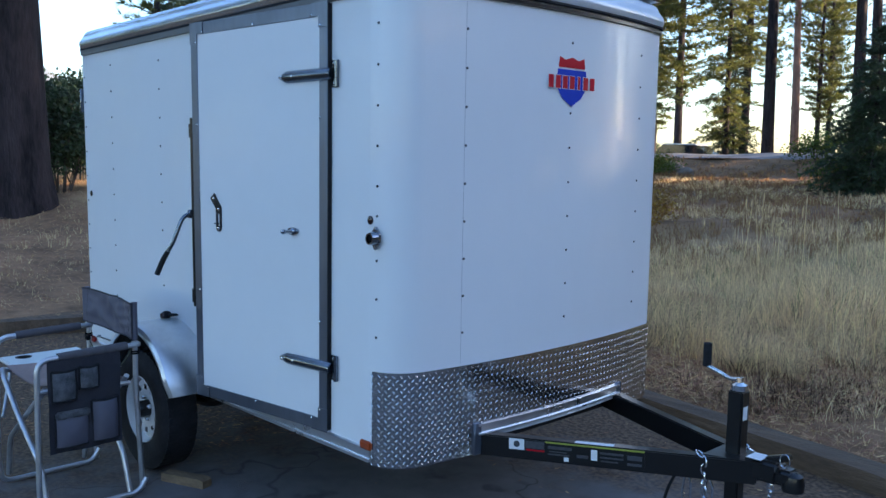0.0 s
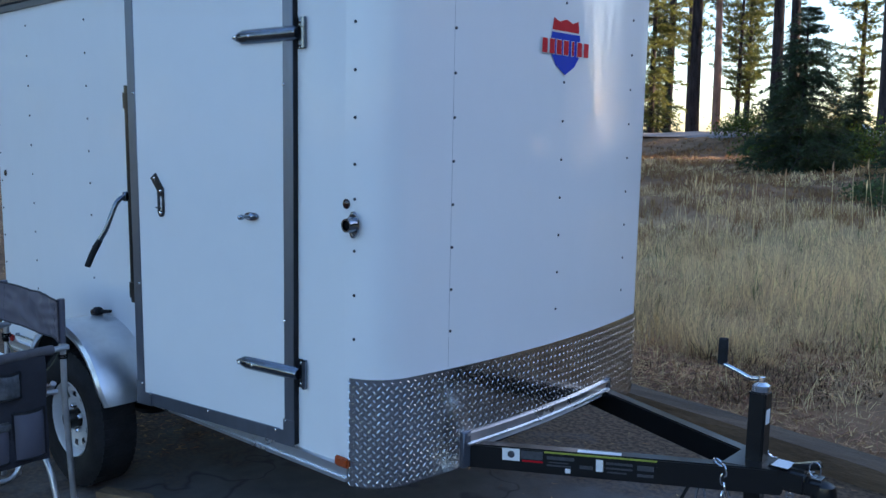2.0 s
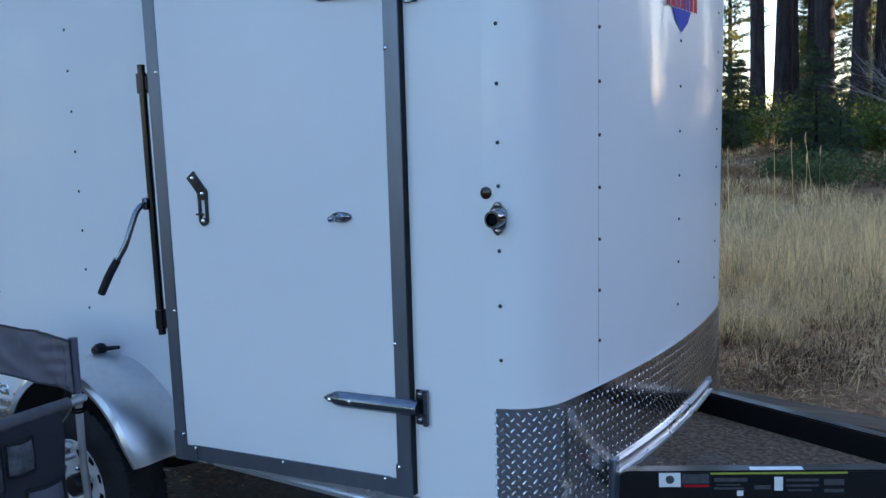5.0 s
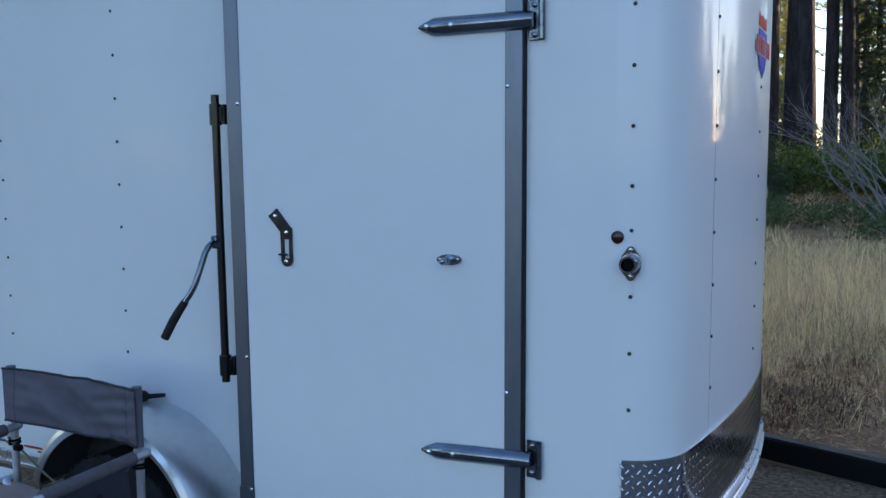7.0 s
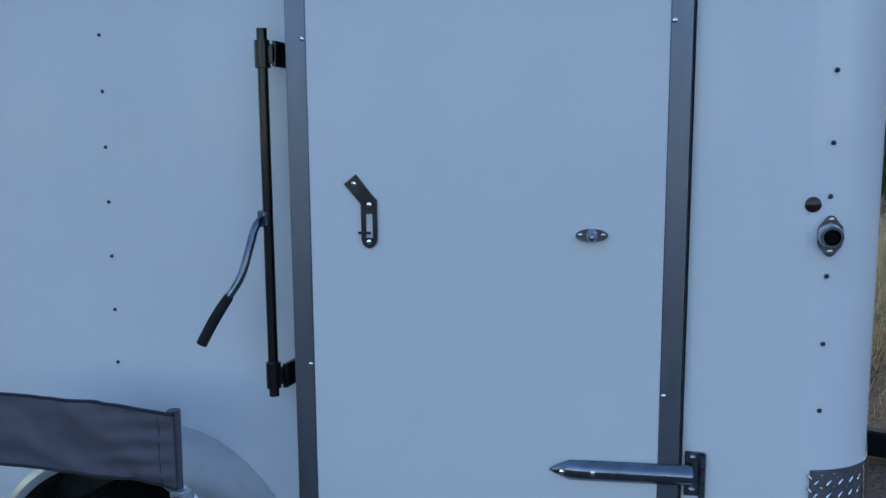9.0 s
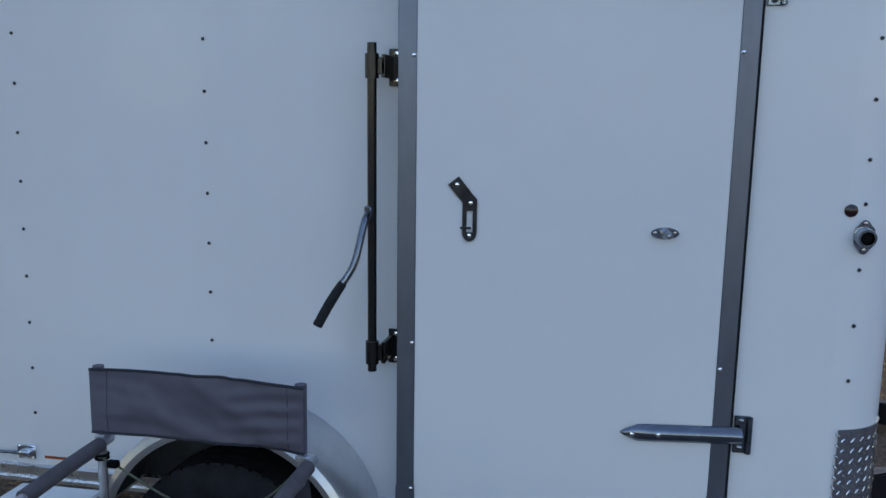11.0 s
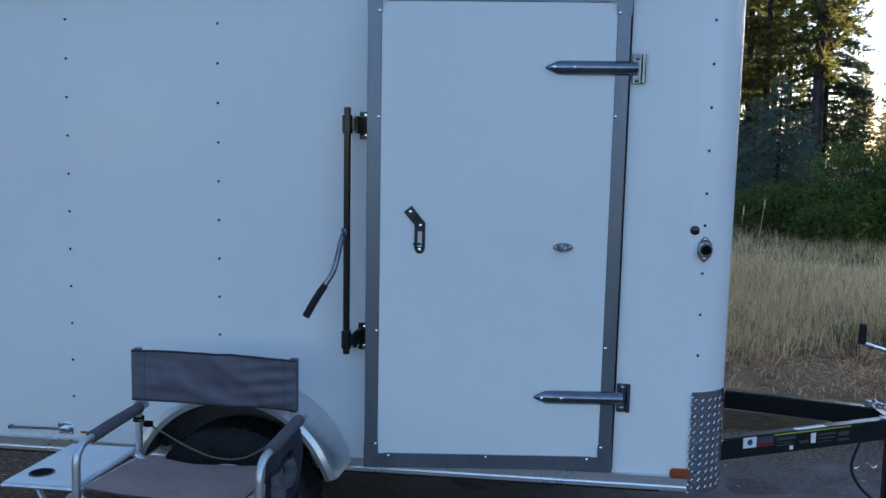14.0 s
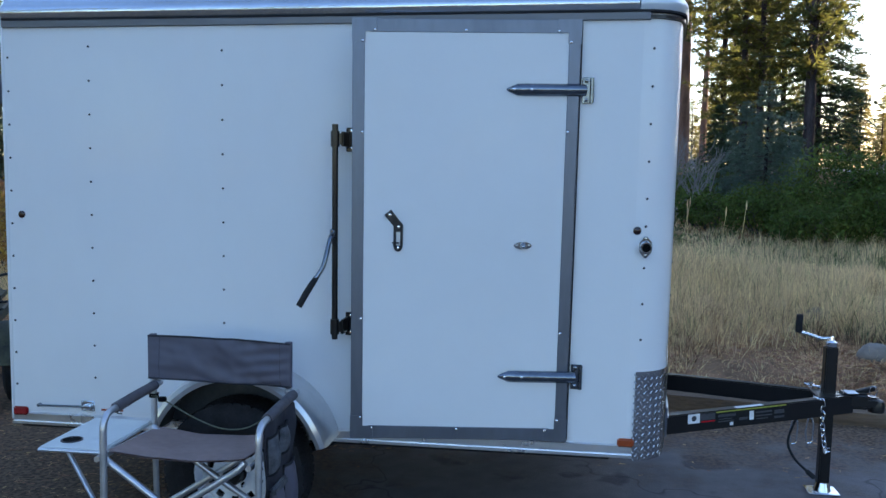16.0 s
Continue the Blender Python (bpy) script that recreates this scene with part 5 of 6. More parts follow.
def put(tree, x, y, size=1.0, turn=0.0, label="", group=""):
    m = Matrix.LocRotScale((x, y, gh(x, y) - 0.05), Euler((0, 0, turn)), None)
    ob = copy_thing(tree, m)
    ob.scale = (size, size, size)
    if label:
        tagged(ob, label)
    if group:
        tagged(ob, group=group)
    return ob


def polar(phi, d):
    """A place by its bearing and distance from the stretch of the walk that looks there."""
    at = (4.85, -1.9) if phi > 100.5 else (3.5, -2.0) if phi > 87 else (2.45, -3.4)
    return at[0] + d * math.cos(radians(phi)), at[1] + d * math.sin(radians(phi))


PINE_A = conifer("pine_tree", 1, 24, 0.30, 7.0, 3.2, 30, 5, 0.22, 0.55, 20, M_PINE, "tall pine with a straight bare lower trunk", bare=0.25, shape=0.5)
PINE_B = conifer("pine_tree", 2, 27, 0.34, 9.5, 3.6, 28, 5, 0.30, 0.62, 18, M_PINE, "tall pine with an open crown high up", bare=0.35, shape=0.5)
PINE_C = conifer("pine_tree", 3, 20, 0.22, 4.0, 2.6, 32, 5, 0.15, 0.48, 20, M_PINE, "slender dark pine with thin limbs", bare=0.2, shape=0.55)
FIR_A = conifer("fir_tree", 4, 16, 0.20, 1.0, 2.9, 44, 7, -0.02, 0.42, 22, M_FIR, "dense dark fir with branches to the ground", shape=0.9)
FIR_B = conifer("fir_tree", 5, 12, 0.15, 0.6, 2.4, 40, 7, 0.02, 0.36, 22, M_FIR, "dense green fir with drooping branches", shape=0.85)
SPRUCE = conifer("fir_tree", 6, 4.4, 0.075, 0.12, 1.95, 28, 15, -0.02, 0.19, 30, M_FIR, "young dark fir with tiers of branches to the ground", shape=0.85)
BLUE = conifer("fir_tree", 16, 4.4, 0.075, 0.12, 1.6, 34, 8, 0.06, 0.17, 24, M_BLUEFIR, "young blue-green fir", shape=0.8)
LOWPINE = conifer("pine_tree", 17, 17, 0.20, 1.8, 2.7, 40, 5, 0.12, 0.36, 34, M_PINE, "dark pine with low uneven limbs", bare=0.12, shape=0.55)
YOUNG = conifer("fir_tree", 7, 2.2, 0.04, 0.08, 0.95, 22, 8, 0.10, 0.12, 20, M_FIR, "small bright green young fir", shape=0.9)
STEM = conifer("pine_tree", 8, 26, 0.34, 13.0, 2.6, 22, 4, 0.25, 0.6, 14, M_PINE, "tall pine trunk, bare up to its high crown", bare=0.4, shape=0.5)
# bare pine stem whose trunk colour holds the sunlight
SUN_STEM = conifer("pine_tree", 18, 26, 0.34, 11.0, 2.6, 22, 4, 0.25, 0.6, 14, M_PINE, "tall pine trunk with sunlight painted on its bark", bare=0.4, shape=0.5)
next(c for c in SUN_STEM.children if c.name.startswith("trunk")).data.materials[0] = M_SUNBARK
# this fir carries its sunshine in the needle colour
SUN_FIR = conifer("fir_tree", 19, 14, 0.17, 0.7, 2.6, 42, 7, 0.04, 0.40, 22, M_SUNFIR, "conifer with sunlight painted into its needles", shape=0.8)
PROTOS = [SUN_FIR, SUN_STEM, PINE_A, PINE_B, PINE_C, FIR_A, FIR_B, SPRUCE, YOUNG, STEM, BLUE, LOWPINE]

rt = random.Random(12)
G = "trees round the clearing"


def tree_at(proto, phi, d, size=1.0, label=""):
    x, y = polar(phi, d)
    return put(proto, x, y, size, rt.uniform(0, 6.28), label, G)


# the trees that stand singly
tree_at(STEM, 115.8, 40, 0.78, "tall dark pine trunk standing on the road bank")
tree_at(SPRUCE, 109.4, 22.8, 0.92, "young dark fir with tiers of branches at the meadow edge")
tree_at(SPRUCE, 106.6, 26, 0.55, "small dark fir beside a taller young fir")
tree_at(SUN_STEM, 114.4, 58, 0.8, "sunlit pine trunk beyond the road")
tree_at(STEM, 111.0, 60, 1.15)
tree_at(STEM, 110.0, 46, 0.8)
tree_at(PINE_C, 112.6, 70, 0.9)
tree_at(PINE_A, 117.4, 62, 1.0)
tree_at(PINE_C, 121.3, 45, 0.95)
tree_at(LOWPINE, 122.9, 40, 0.8)
tree_at(PINE_C, 113.2, 62, 0.8)
tree_at(LOWPINE, 118.4, 50, 0.85)
tree_at(FIR_B, 118.0, 58, 0.75, "sunlit conifer with sunlight painted into its needles")
tree_at(PINE_A, 123.0, 42, 0.95)
tree_at(PINE_B, 125.5, 44, 0.95)
tree_at(PINE_C, 106.3, 40, 0.55, "slender dark pine with thin limbs")
tree_at(STEM, 104.9, 35, 0.80, "thick dark pine trunk behind the meadow")
tree_at(STEM, 103.6, 33, 0.9, "thick dark pine trunk behind the meadow")
tree_at(STEM, 102.9, 36, 0.8, "dark pine trunk behind the meadow")
tree_at(FIR_B, 101.9, 31, 0.30, "small dark fir under tall pines")
tree_at(PINE_C, 101.2, 44, 0.8)
tree_at(STEM, 101.4, 31, 0.95, "thick dark pine trunk behind the meadow")
tree_at(STEM, 99.8, 36, 0.55)
tree_at(YOUNG, 98.6, 16.0, 0.95, "small green young fir at the meadow edge")
tree_at(YOUNG, 97.4, 17.5, 0.7, "small green young fir at the meadow edge")
tree_at(STEM, 97.0, 30, 0.72, "thick dark pine trunk behind the meadow")
tree_at(STEM, 95.8, 31, 0.78, "thick dark pine trunk behind the meadow")
tree_at(STEM, 94.9, 28, 0.8)
tree_at(STEM, 92.6, 36, 0.8)
tree_at(PINE_A, 93.5, 36, 0.9)
tree_at(FIR_A, 91.0, 40, 0.8)
tree_at(FIR_B, 89.0, 34, 0.75)
tree_at(PINE_A, 88.0, 36, 0.8)
tree_at(SUN_STEM, 82.8, 48, 0.95, "sunlit pinkish pine trunk beyond the road")
tree_at(SUN_STEM, 81.6, 52, 0.60, "slender sunlit pine trunk beyond the road")
tree_at(PINE_C, 80.4, 46, 0.8)
tree_at(FIR_B, 84.5, 56, 0.7)
tree_at(LOWPINE, 79.2, 34, 0.72)
tree_at(PINE_C, 78.2, 33, 0.60)
tree_at(PINE_C, 76.9, 36, 0.55)
tree_at(PINE_C, 75.4, 31, 0.85)
tree_at(FIR_A, 75.0, 34, 0.74, "tall dark fir behind the thicket")
tree_at(BLUE, 77.7, 19, 0.68, "young blue-green fir behind a thicket")
tree_at(BLUE, 79.0, 20.5, 0.60, "young blue-green fir behind a thicket")
tree_at(BLUE, 76.4, 20, 0.55, "young blue-green fir behind a thicket")
tree_at(SPRUCE, 80.4, 25, 0.62, "young green fir behind a thicket")
# far firs beyond the road, most with the sun's glow painted in
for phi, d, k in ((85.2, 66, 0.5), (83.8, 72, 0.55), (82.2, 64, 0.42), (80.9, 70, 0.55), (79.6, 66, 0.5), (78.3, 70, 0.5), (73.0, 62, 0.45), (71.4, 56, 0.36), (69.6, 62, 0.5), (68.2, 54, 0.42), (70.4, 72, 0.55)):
    tree_at(rt.choice((SUN_FIR, LOWPINE, SUN_FIR)), phi, d, 1.1 * k, "sunlit conifer with sunlight painted into its needles")
# the big trunk behind the rear of the trailer
bx2, by2 = 5.25 + 16.4 * math.cos(radians(163.3)), -2.0 + 16.4 * math.sin(radians(163.3))
put(STEM, bx2, by2, 1.75, 2.0, "massive old pine trunk with dark furrowed bark", G)
tree_at(FIR_B, 154.0, 24, 0.40, "dark fir with low branches")
tree_at(FIR_B, 157.0, 27, 0.35)
tree_at(FIR_A, 150.5, 30, 0.9)
tree_at(PINE_A, 154.5, 42, 0.7)
for phi, d in ((126, 19), (129, 22), (124.2, 24), (132, 20), (127.5, 33), (135, 26)):
    tree_at(STEM if d < 25 else FIR_A, phi, d, rt.uniform(0.7, 1.0))
# the wood all round
for k in range(70):
    phi = rt.uniform(77, 135)
    d = rt.uniform(52, 95)
    if 103 < phi < 125 and (rt.random() < 0.93):
        continue
    tree_at(rt.choice((PINE_A, PINE_C, FIR_A, FIR_B, PINE_B)), phi, d, rt.uniform(0.6, 1.0))
# unseen belt of trees, added to keep the low sun off the trailer
for k in range(80):
    put(rt.choice((FIR_A, FIR_A, FIR_B, PINE_C)), rt.uniform(31, 44), -14 + 60 * (k + rt.random()) / 80, rt.uniform(0.80, 1.05), rt.uniform(0, 6.28), "", G)
# second unseen row, nearer, added to stop sun leaking onto the front
for k in range(34):
    put(rt.choice((FIR_A, FIR_B)), 24 + rt.uniform(-2.5, 2.5), 8 + 30 * (k + rt.random()) / 34, rt.uniform(0.72, 0.84), rt.uniform(0, 6.28), "", G)
# lower unseen row: shades the ground but lets sun reach far crowns
for k in range(24):
    put(rt.choice((FIR_A, FIR_B)), rt.uniform(32, 42), 46 + 29 * (k + rt.random()) / 24, rt.uniform(0.52, 0.64), rt.uniform(0, 6.28), "", G)
for k in range(40):
    phi = rt.uniform(135, 380)
    if 152 < phi < 168:
        continue
    tree_at(rt.choice((PINE_A, PINE_B, FIR_A, PINE_C, STEM)), phi, rt.uniform(45, 85), rt.uniform(0.6, 0.9))
# unseen trees added close by to dim the rear of the near wall
for x, y in ((-9, -5), (-12, -9), (-8, -12), (-14, -3), (-15, -13), (-5, -17), (-18, -7)):
    put(rt.choice((FIR_A, LOWPINE)), x + rt.uniform(-1, 1), y, rt.uniform(0.8, 1.0), rt.uniform(0, 6.28), "", G)
# more of the far firs whose sunlight is a painted needle colour
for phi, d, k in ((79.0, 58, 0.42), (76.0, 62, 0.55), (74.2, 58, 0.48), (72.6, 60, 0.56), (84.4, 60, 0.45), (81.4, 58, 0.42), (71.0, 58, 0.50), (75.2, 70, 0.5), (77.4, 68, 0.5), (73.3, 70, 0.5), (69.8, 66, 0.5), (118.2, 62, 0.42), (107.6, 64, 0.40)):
    tree_at(SUN_FIR, phi, d, k, "sunlit conifer with sunlight painted into its needles")
for proto in PROTOS:
    for ob in (*proto.children_recursive, proto):
        bpy.data.objects.remove(ob)


def shrub(name, seed, x, y, rx, ry, h, leaves, size, material, label, stems=14):
    """A shrub: stems that fork from the base and a ragged crown of small leaves gathered in clumps."""
    rng = np.random.default_rng(seed)
    rr = random.Random(seed)
    z0 = gh(x, y)
    ob = thing(name, (x, y, z0), label, "shrub")
    g = Geo()
    tips = []
    for k in range(stems):
        a, q = rr.uniform(0, 6.283), rr.uniform(0.25, 1.0) ** 0.6
        tip = Vector((x + rx * q * math.cos(a), y + ry * q * math.sin(a), z0 + h * rr.uniform(0.55, 1.0) * (1 - 0.45 * q * q)))
        base = Vector((x + 0.25 * rx * q * math.cos(a), y + 0.25 * ry * q * math.sin(a), z0 - 0.1))
        midp = base.lerp(tip, 0.5) + Vector((rr.uniform(-0.1, 0.1), rr.uniform(-0.1, 0.1), 0.1 * h))
        g.tube([base, midp, tip], [0.02, 0.012, 0.004], 5, caps=False)
        tips.append(tip)
        for j in range(3):
            t2 = midp.lerp(tip, rr.uniform(0.2, 0.9))
            e = t2 + Vector((rr.uniform(-0.3, 0.3) * rx, rr.uniform(-0.3, 0.3) * ry, rr.uniform(0, 0.25) * h))
            g.tube([t2, e], [0.007, 0.003], 4, caps=False)
            tips.append(e)
    tagged(part("branchwork", g, M_LIMB, ob, smooth=60), kind="stuff")
    clumps = np.array([tuple(t) for t in tips])
    extra = []
    for k in range(stems * 7):
        a, q = rr.uniform(0, 6.283), rr.uniform(0.0, 1.0) ** 0.5
        e = math.sqrt(max(0.0, 1 - q * q))
        extra.append((x + rx * q * math.cos(a), y + ry * q * math.sin(a), z0 + 0.12 * h + h * rr.uniform(0.1, 0.86) * (0.25 + 0.75 * e)))
    clumps = np.concatenate([clumps, np.array(extra)])
    idx = rng.integers(0, len(clumps), leaves)
    sp = 0.16 * (rx + ry) / 2
    P = clumps[idx] + rng.normal(0, 1, (leaves, 3)) * np.array([sp, sp, sp * 0.7])
    P[:, 2] = np.maximum(P[:, 2], z0 + 0.03)
    D = rng.normal(0, 1, (leaves, 3)) + np.array([0, 0, 0.35])
    D /= np.linalg.norm(D, axis=1)[:, None]
    S = np.cross(D, rng.normal(0, 1, D.shape))
    S /= np.linalg.norm(S, axis=1)[:, None]
    L = size * rng.uniform(0.6, 1.3, leaves)[:, None]
    quad = np.stack([P, P + D * L * 0.5 + S * L * 0.26, P + D * L, P + D * L * 0.5 - S * L * 0.26], 1).reshape(-1, 3)
    tagged(np_mesh("leaves", quad, np.arange(len(quad)).reshape(-1, 4), material, ob), kind="stuff")
    return ob


for k, (x, y, w, h, n) in enumerate(((6.75, 11.2, 1.05, 1.55, 9000), (5.75, 11.6, 0.75, 0.95, 4200), (7.9, 11.4, 0.85, 1.25, 5200), (6.3, 10.3, 0.65, 0.75, 3000), (7.35, 10.5, 0.75, 0.95, 3800), (9.0, 11.9, 0.95, 0.95, 4200), (5.1, 12.8, 0.7, 0.75, 2600))):
    shrub("thicket_shrub", 20 + k, x, y, w, w * 0.8, h, int(n * 1.9), 0.058, M_LEAF, "rounded green thicket at the far side of the meadow", 12)
for k, (phi, d, w, h) in enumerate(((112, 33, 1.6, 1.1), (105, 25, 2.2, 1.1), (101, 22, 1.6, 1.0), (123.5, 33, 1.6, 0.8), (95, 20, 1.5, 0.9), (92, 22, 2.0, 1.2), (88, 20, 1.6, 0.9), (84, 24, 1.8, 1.1), (109.5, 24, 1.6, 0.9))):
    x, y = polar(phi, d)
    shrub("dark_shrub", 30 + k, x, y, w, w * 0.7, h, 5000, 0.09, M_LEAF, "low dark green shrub under the trees", 10)
for k, (x, y) in enumerate(((1.9, 11.5), (2.9, 12.4), (3.6, 10.2), (1.2, 12.8))):
    shrub("weed_clump", 50 + k, x, y, 0.7, 0.5, 0.38, 1800, 0.06, M_GREENGRASS, "low green weeds at the meadow edge", 9)
for k, (phi, d) in enumerate(((126.5, 14), (124.5, 15), (128.5, 16), (131, 15))):
    x, y = polar(phi, d)
    shrub("autumn_shrub", 60 + k, x, y, 1.1, 0.8, 0.75, 3600, 0.06, M_AUTUMN, "low shrub with yellow autumn leaves", 10)
for k, (x, y) in enumerate(((-4.3, 6.2), (-5.1, 7.2), (-5.9, 7.6), (-6.4, 8.6), (-7.4, 9.2), (-4.9, 8.3))):
    shrub("autumn_shrub", 80 + k, x, y, 0.8, 0.7, 0.55, 2600, 0.06, M_AUTUMN, "low shrub with yellow autumn leaves", 9)
for k, (phi, d) in enumerate(((160.6, 17.5), (159.4, 19), (157.6, 21))):
    x, y = polar(phi, d)
    shrub("dark_shrub", 70 + k, x, y, 0.9, 0.9, 2.3, 9000, 0.10, M_FIR, "dark green needle-leaved shrub behind the rear of the trailer", 12)


def dead_bush(seed, x, y, h, lean, label):
    """Leafless bush: twigs fork again and again from a leaning stem."""
    rr = random.Random(seed)
    z0 = gh(x, y)
    ob = thing("bare_bush", (x, y, z0), label, "bush")
    g = Geo()

    def grow(p, d, length, r, depth):
        q = p + d * length * 0.5 + Vector((rr.uniform(-1, 1), rr.uniform(-1, 1), rr.uniform(-0.5, 1))) * length * 0.08
        e = p + d * length
        g.tube([p, q, e], [r, r * 0.8, r * 0.55], 5 if r > 0.006 else 3, caps=False)
        if depth == 0:
            return
        for k in range(rr.choice((2, 3, 3))):
            nd = (d + Vector((rr.uniform(-1, 1), rr.uniform(-1, 1), rr.uniform(-0.5, 0.7))) * 0.62).normalized()
            grow((q if k == 2 else e), nd, length * rr.uniform(0.55, 0.85), r * 0.58, depth - 1)

    for k in range(7):
        d = (Vector(lean) + Vector((rr.uniform(-0.6, 0.6), rr.uniform(-0.5, 0.5), rr.uniform(0.2, 0.9)))).normalized()
        grow(Vector((x + rr.uniform(-0.2, 0.2), y + rr.uniform(-0.2, 0.2), z0 - 0.05)), d, h * rr.uniform(0.3, 0.45), 0.022, 4)
    tagged(part("branchwork", g, M_DEAD, ob, smooth=60), kind="stuff")


dead_bush(5, 3.5, 11.4, 1.9, (-0.9, 0.0, 0.7), "leafless grey bush leaning over the meadow")
dead_bush(6, 4.1, 12.2, 1.6, (-0.1, 0.1, 1.0), "leafless grey bush at the meadow edge")
dead_bush(9, 4.9, 14.5, 1.5, (0.1, 0.0, 1.0), "leafless grey bush beside the thicket")


# ---- grass and litter ----
def blades(name, seed, count, area, height, width, material, label, per=5, lean=0.35, keep=None):
    rng = np.random.default_rng(seed)
    x0, x1, y0, y1 = area
    u = rng.uniform(0, 1, count)
    y = y0 + (y1 - y0) * u ** 1.55
    x = x0 + (x1 - x0) * rng.uniform(0, 1, count)
    if keep is not None:
        k = keep(x, y, rng)
        x, y = x[k], y[k]
    tuft = np.repeat(rng.uniform(0.55, 1.15, len(x)) ** 1.3, per)
    cx, cy = np.repeat(x, per), np.repeat(y, per)
    a = rng.uniform(0, 6.283, len(cx))
    rad = np.abs(rng.normal(0, 0.055, len(cx)))
    x, y = cx + np.cos(a) * rad, cy + np.sin(a) * rad
    n = len(x)
    z = ground_h(x, y) - 0.02
    patch = 0.72 + 0.30 * np.sin(0.9 * x + 1.7) * np.sin(0.7 * y) + 0.22 * np.sin(2.3 * x + y) * np.sin(1.9 * y + 0.6)
    H = height * tuft * rng.uniform(0.35, 1.2, n) * np.clip(patch, 0.30, 1.2)
    H = H * np.clip(1.2 - 0.085 * (y - 4.0), 0.5, 1.1)
    H = np.where(rng.uniform(0, 1, n) < 0.03, H * 1.5, H)
    a = a + rng.normal(0, 0.9, n)
    ln = H * np.clip(np.abs(rng.normal(0, lean, n)) + rad * 2.0, 0, 1.1)
    dx, dy = np.cos(a) * ln, np.sin(a) * ln
    w = width * rng.uniform(0.5, 1.3, n) * (1 + np.clip(y - 6, 0, 20) * 0.09)
    b = rng.uniform(0, 6.283, n)
    sx, sy = np.cos(b) * w, np.sin(b) * w
    P = [np.stack(c, 1) for c in ((x - sx, y - sy, z), (x + sx, y + sy, z), (x + dx * 0.35 + sx * 0.8, y + dy * 0.35 + sy * 0.8, z + H * 0.6),
                                  (x + dx * 0.35 - sx * 0.8, y + dy * 0.35 - sy * 0.8, z + H * 0.6), (x + dx, y + dy, z + H * (1 - 0.25 * (ln / np.maximum(H, 0.01)))))]
    V = np.stack(P, 1).reshape(-1, 3)
    o = np.arange(n)[:, None] * 5
    F = np.concatenate([o + np.array([0, 1, 2]), o + np.array([0, 2, 3]), o + np.array([3, 2, 4])])
    ob = np_mesh(name, V, F, material, None)
    tagged(ob, label, "grass", kind="stuff")


def straw_end(x):
    """Where the pale meadow grass gives way to reddish growth."""
    return 7.0 + 0.85 * np.clip(x + 0.5, 0, 4.2) + 0.5 * np.sin(1.1 * x) + 0.3 * np.sin(2.7 * x + 2)


def clumpy(x, y):
    return np.sin(1.9 * x + 0.6 * y) * np.sin(1.3 * y - 0.7 * x + 1) + 0.6 * np.sin(4.3 * x + 1.1 * y) * np.sin(3.7 * y + 0.4)


def meadow_edge(x):
    """Where the needle litter gives way to the meadow grass."""
    return 3.85 + 0.62 * smoothstep(3.0, 4.3, x) + 0.22 * np.sin(x * 1.7) + 0.15 * np.sin(x * 4.1 + 1)


def meadow(x, y, rng):
    edge = meadow_edge(x)
    n = len(x)
    far = (y - straw_end(x)) / 1.6
    return (x > -4.0 + rng.normal(0, 0.4, n)) & (y > edge + rng.normal(0, 0.3, n)) & (rng.normal(0, 0.5, n) > far) & (clumpy(x, y) + 0.6 * clumpy(2.1 * x, 2.3 * y) + rng.normal(0, 0.45, n) > -0.85)


def straw_far(x, y, rng):
    n = len(x)
    return (y > straw_end(x)) & (clumpy(x * 0.7, y * 0.7) + rng.normal(0, 0.25, n) > 0.1)


def sparse_far(x, y, rng):
    n = len(x)
    return (y > straw_end(x) - 0.6 + rng.normal(0, 0.7, n)) & (clumpy(x, y) + rng.normal(0, 0.5, n) > -0.2)


blades("dry_grass", 1, 32000, (-12, 16, 3.6, 14), 0.48, 0.0021, M_GRASS, "tall dry straw-coloured meadow grass in uneven tufts", 11, 0.55, meadow)
blades("dry_grass", 11, 16000, (-9, 13, 3.6, 11), 0.30, 0.0030, M_GRASS, "matted bent straw at the foot of the meadow grass", 9, 1.0, meadow)
blades("dry_grass", 12, 20000, (-14, 16, 6.5, 24), 0.42, 0.0034, M_GRASS, "scattered pale tufts among reddish growth", 9, 0.5, straw_far)
blades("dry_grass", 2, 900, (-4, 9, 2.85, 5.4), 0.16, 0.0022, M_GRASS, "short dry grass tufts in the needle litter", 9, 0.8)
blades("reddish_grass", 8, 23000, (-16, 16, 6, 27), 0.42, 0.0034, M_REDGRASS, "reddish brown dry growth below the road bank", 9, 0.55, sparse_far)
blades("reddish_grass", 9, 7000, (-18, 16, 13, 29.5), 0.42, 0.0050, M_REDGRASS, "reddish brown dry growth on the road bank", 7, 0.7)
def foot(x, y, rng):
    n = len(x)
    return (np.abs(y - meadow_edge(x) + 0.1) < 0.6 + rng.normal(0, 0.2, n)) & (clumpy(x * 1.4, y * 1.4) + rng.normal(0, 0.3, n) > 0.1)


def red_clumps(x, y, rng):
    return clumpy(x * 1.1 + 3, y * 1.3) + rng.normal(0, 0.2, len(x)) > 0.25


blades("brown_tangle", 21, 6500, (-3, 10, 2.9, 5.6), 0.25, 0.0030, M_TANGLE, "dark brown tangle of bent stems at the foot of the meadow", 12, 1.2, foot)
blades("dry_grass", 22, 2300, (-3, 10, 3.0, 5.6), 0.34, 0.0022, M_GRASS, "pale arching stems at the foot of the meadow", 9, 1.3, foot)
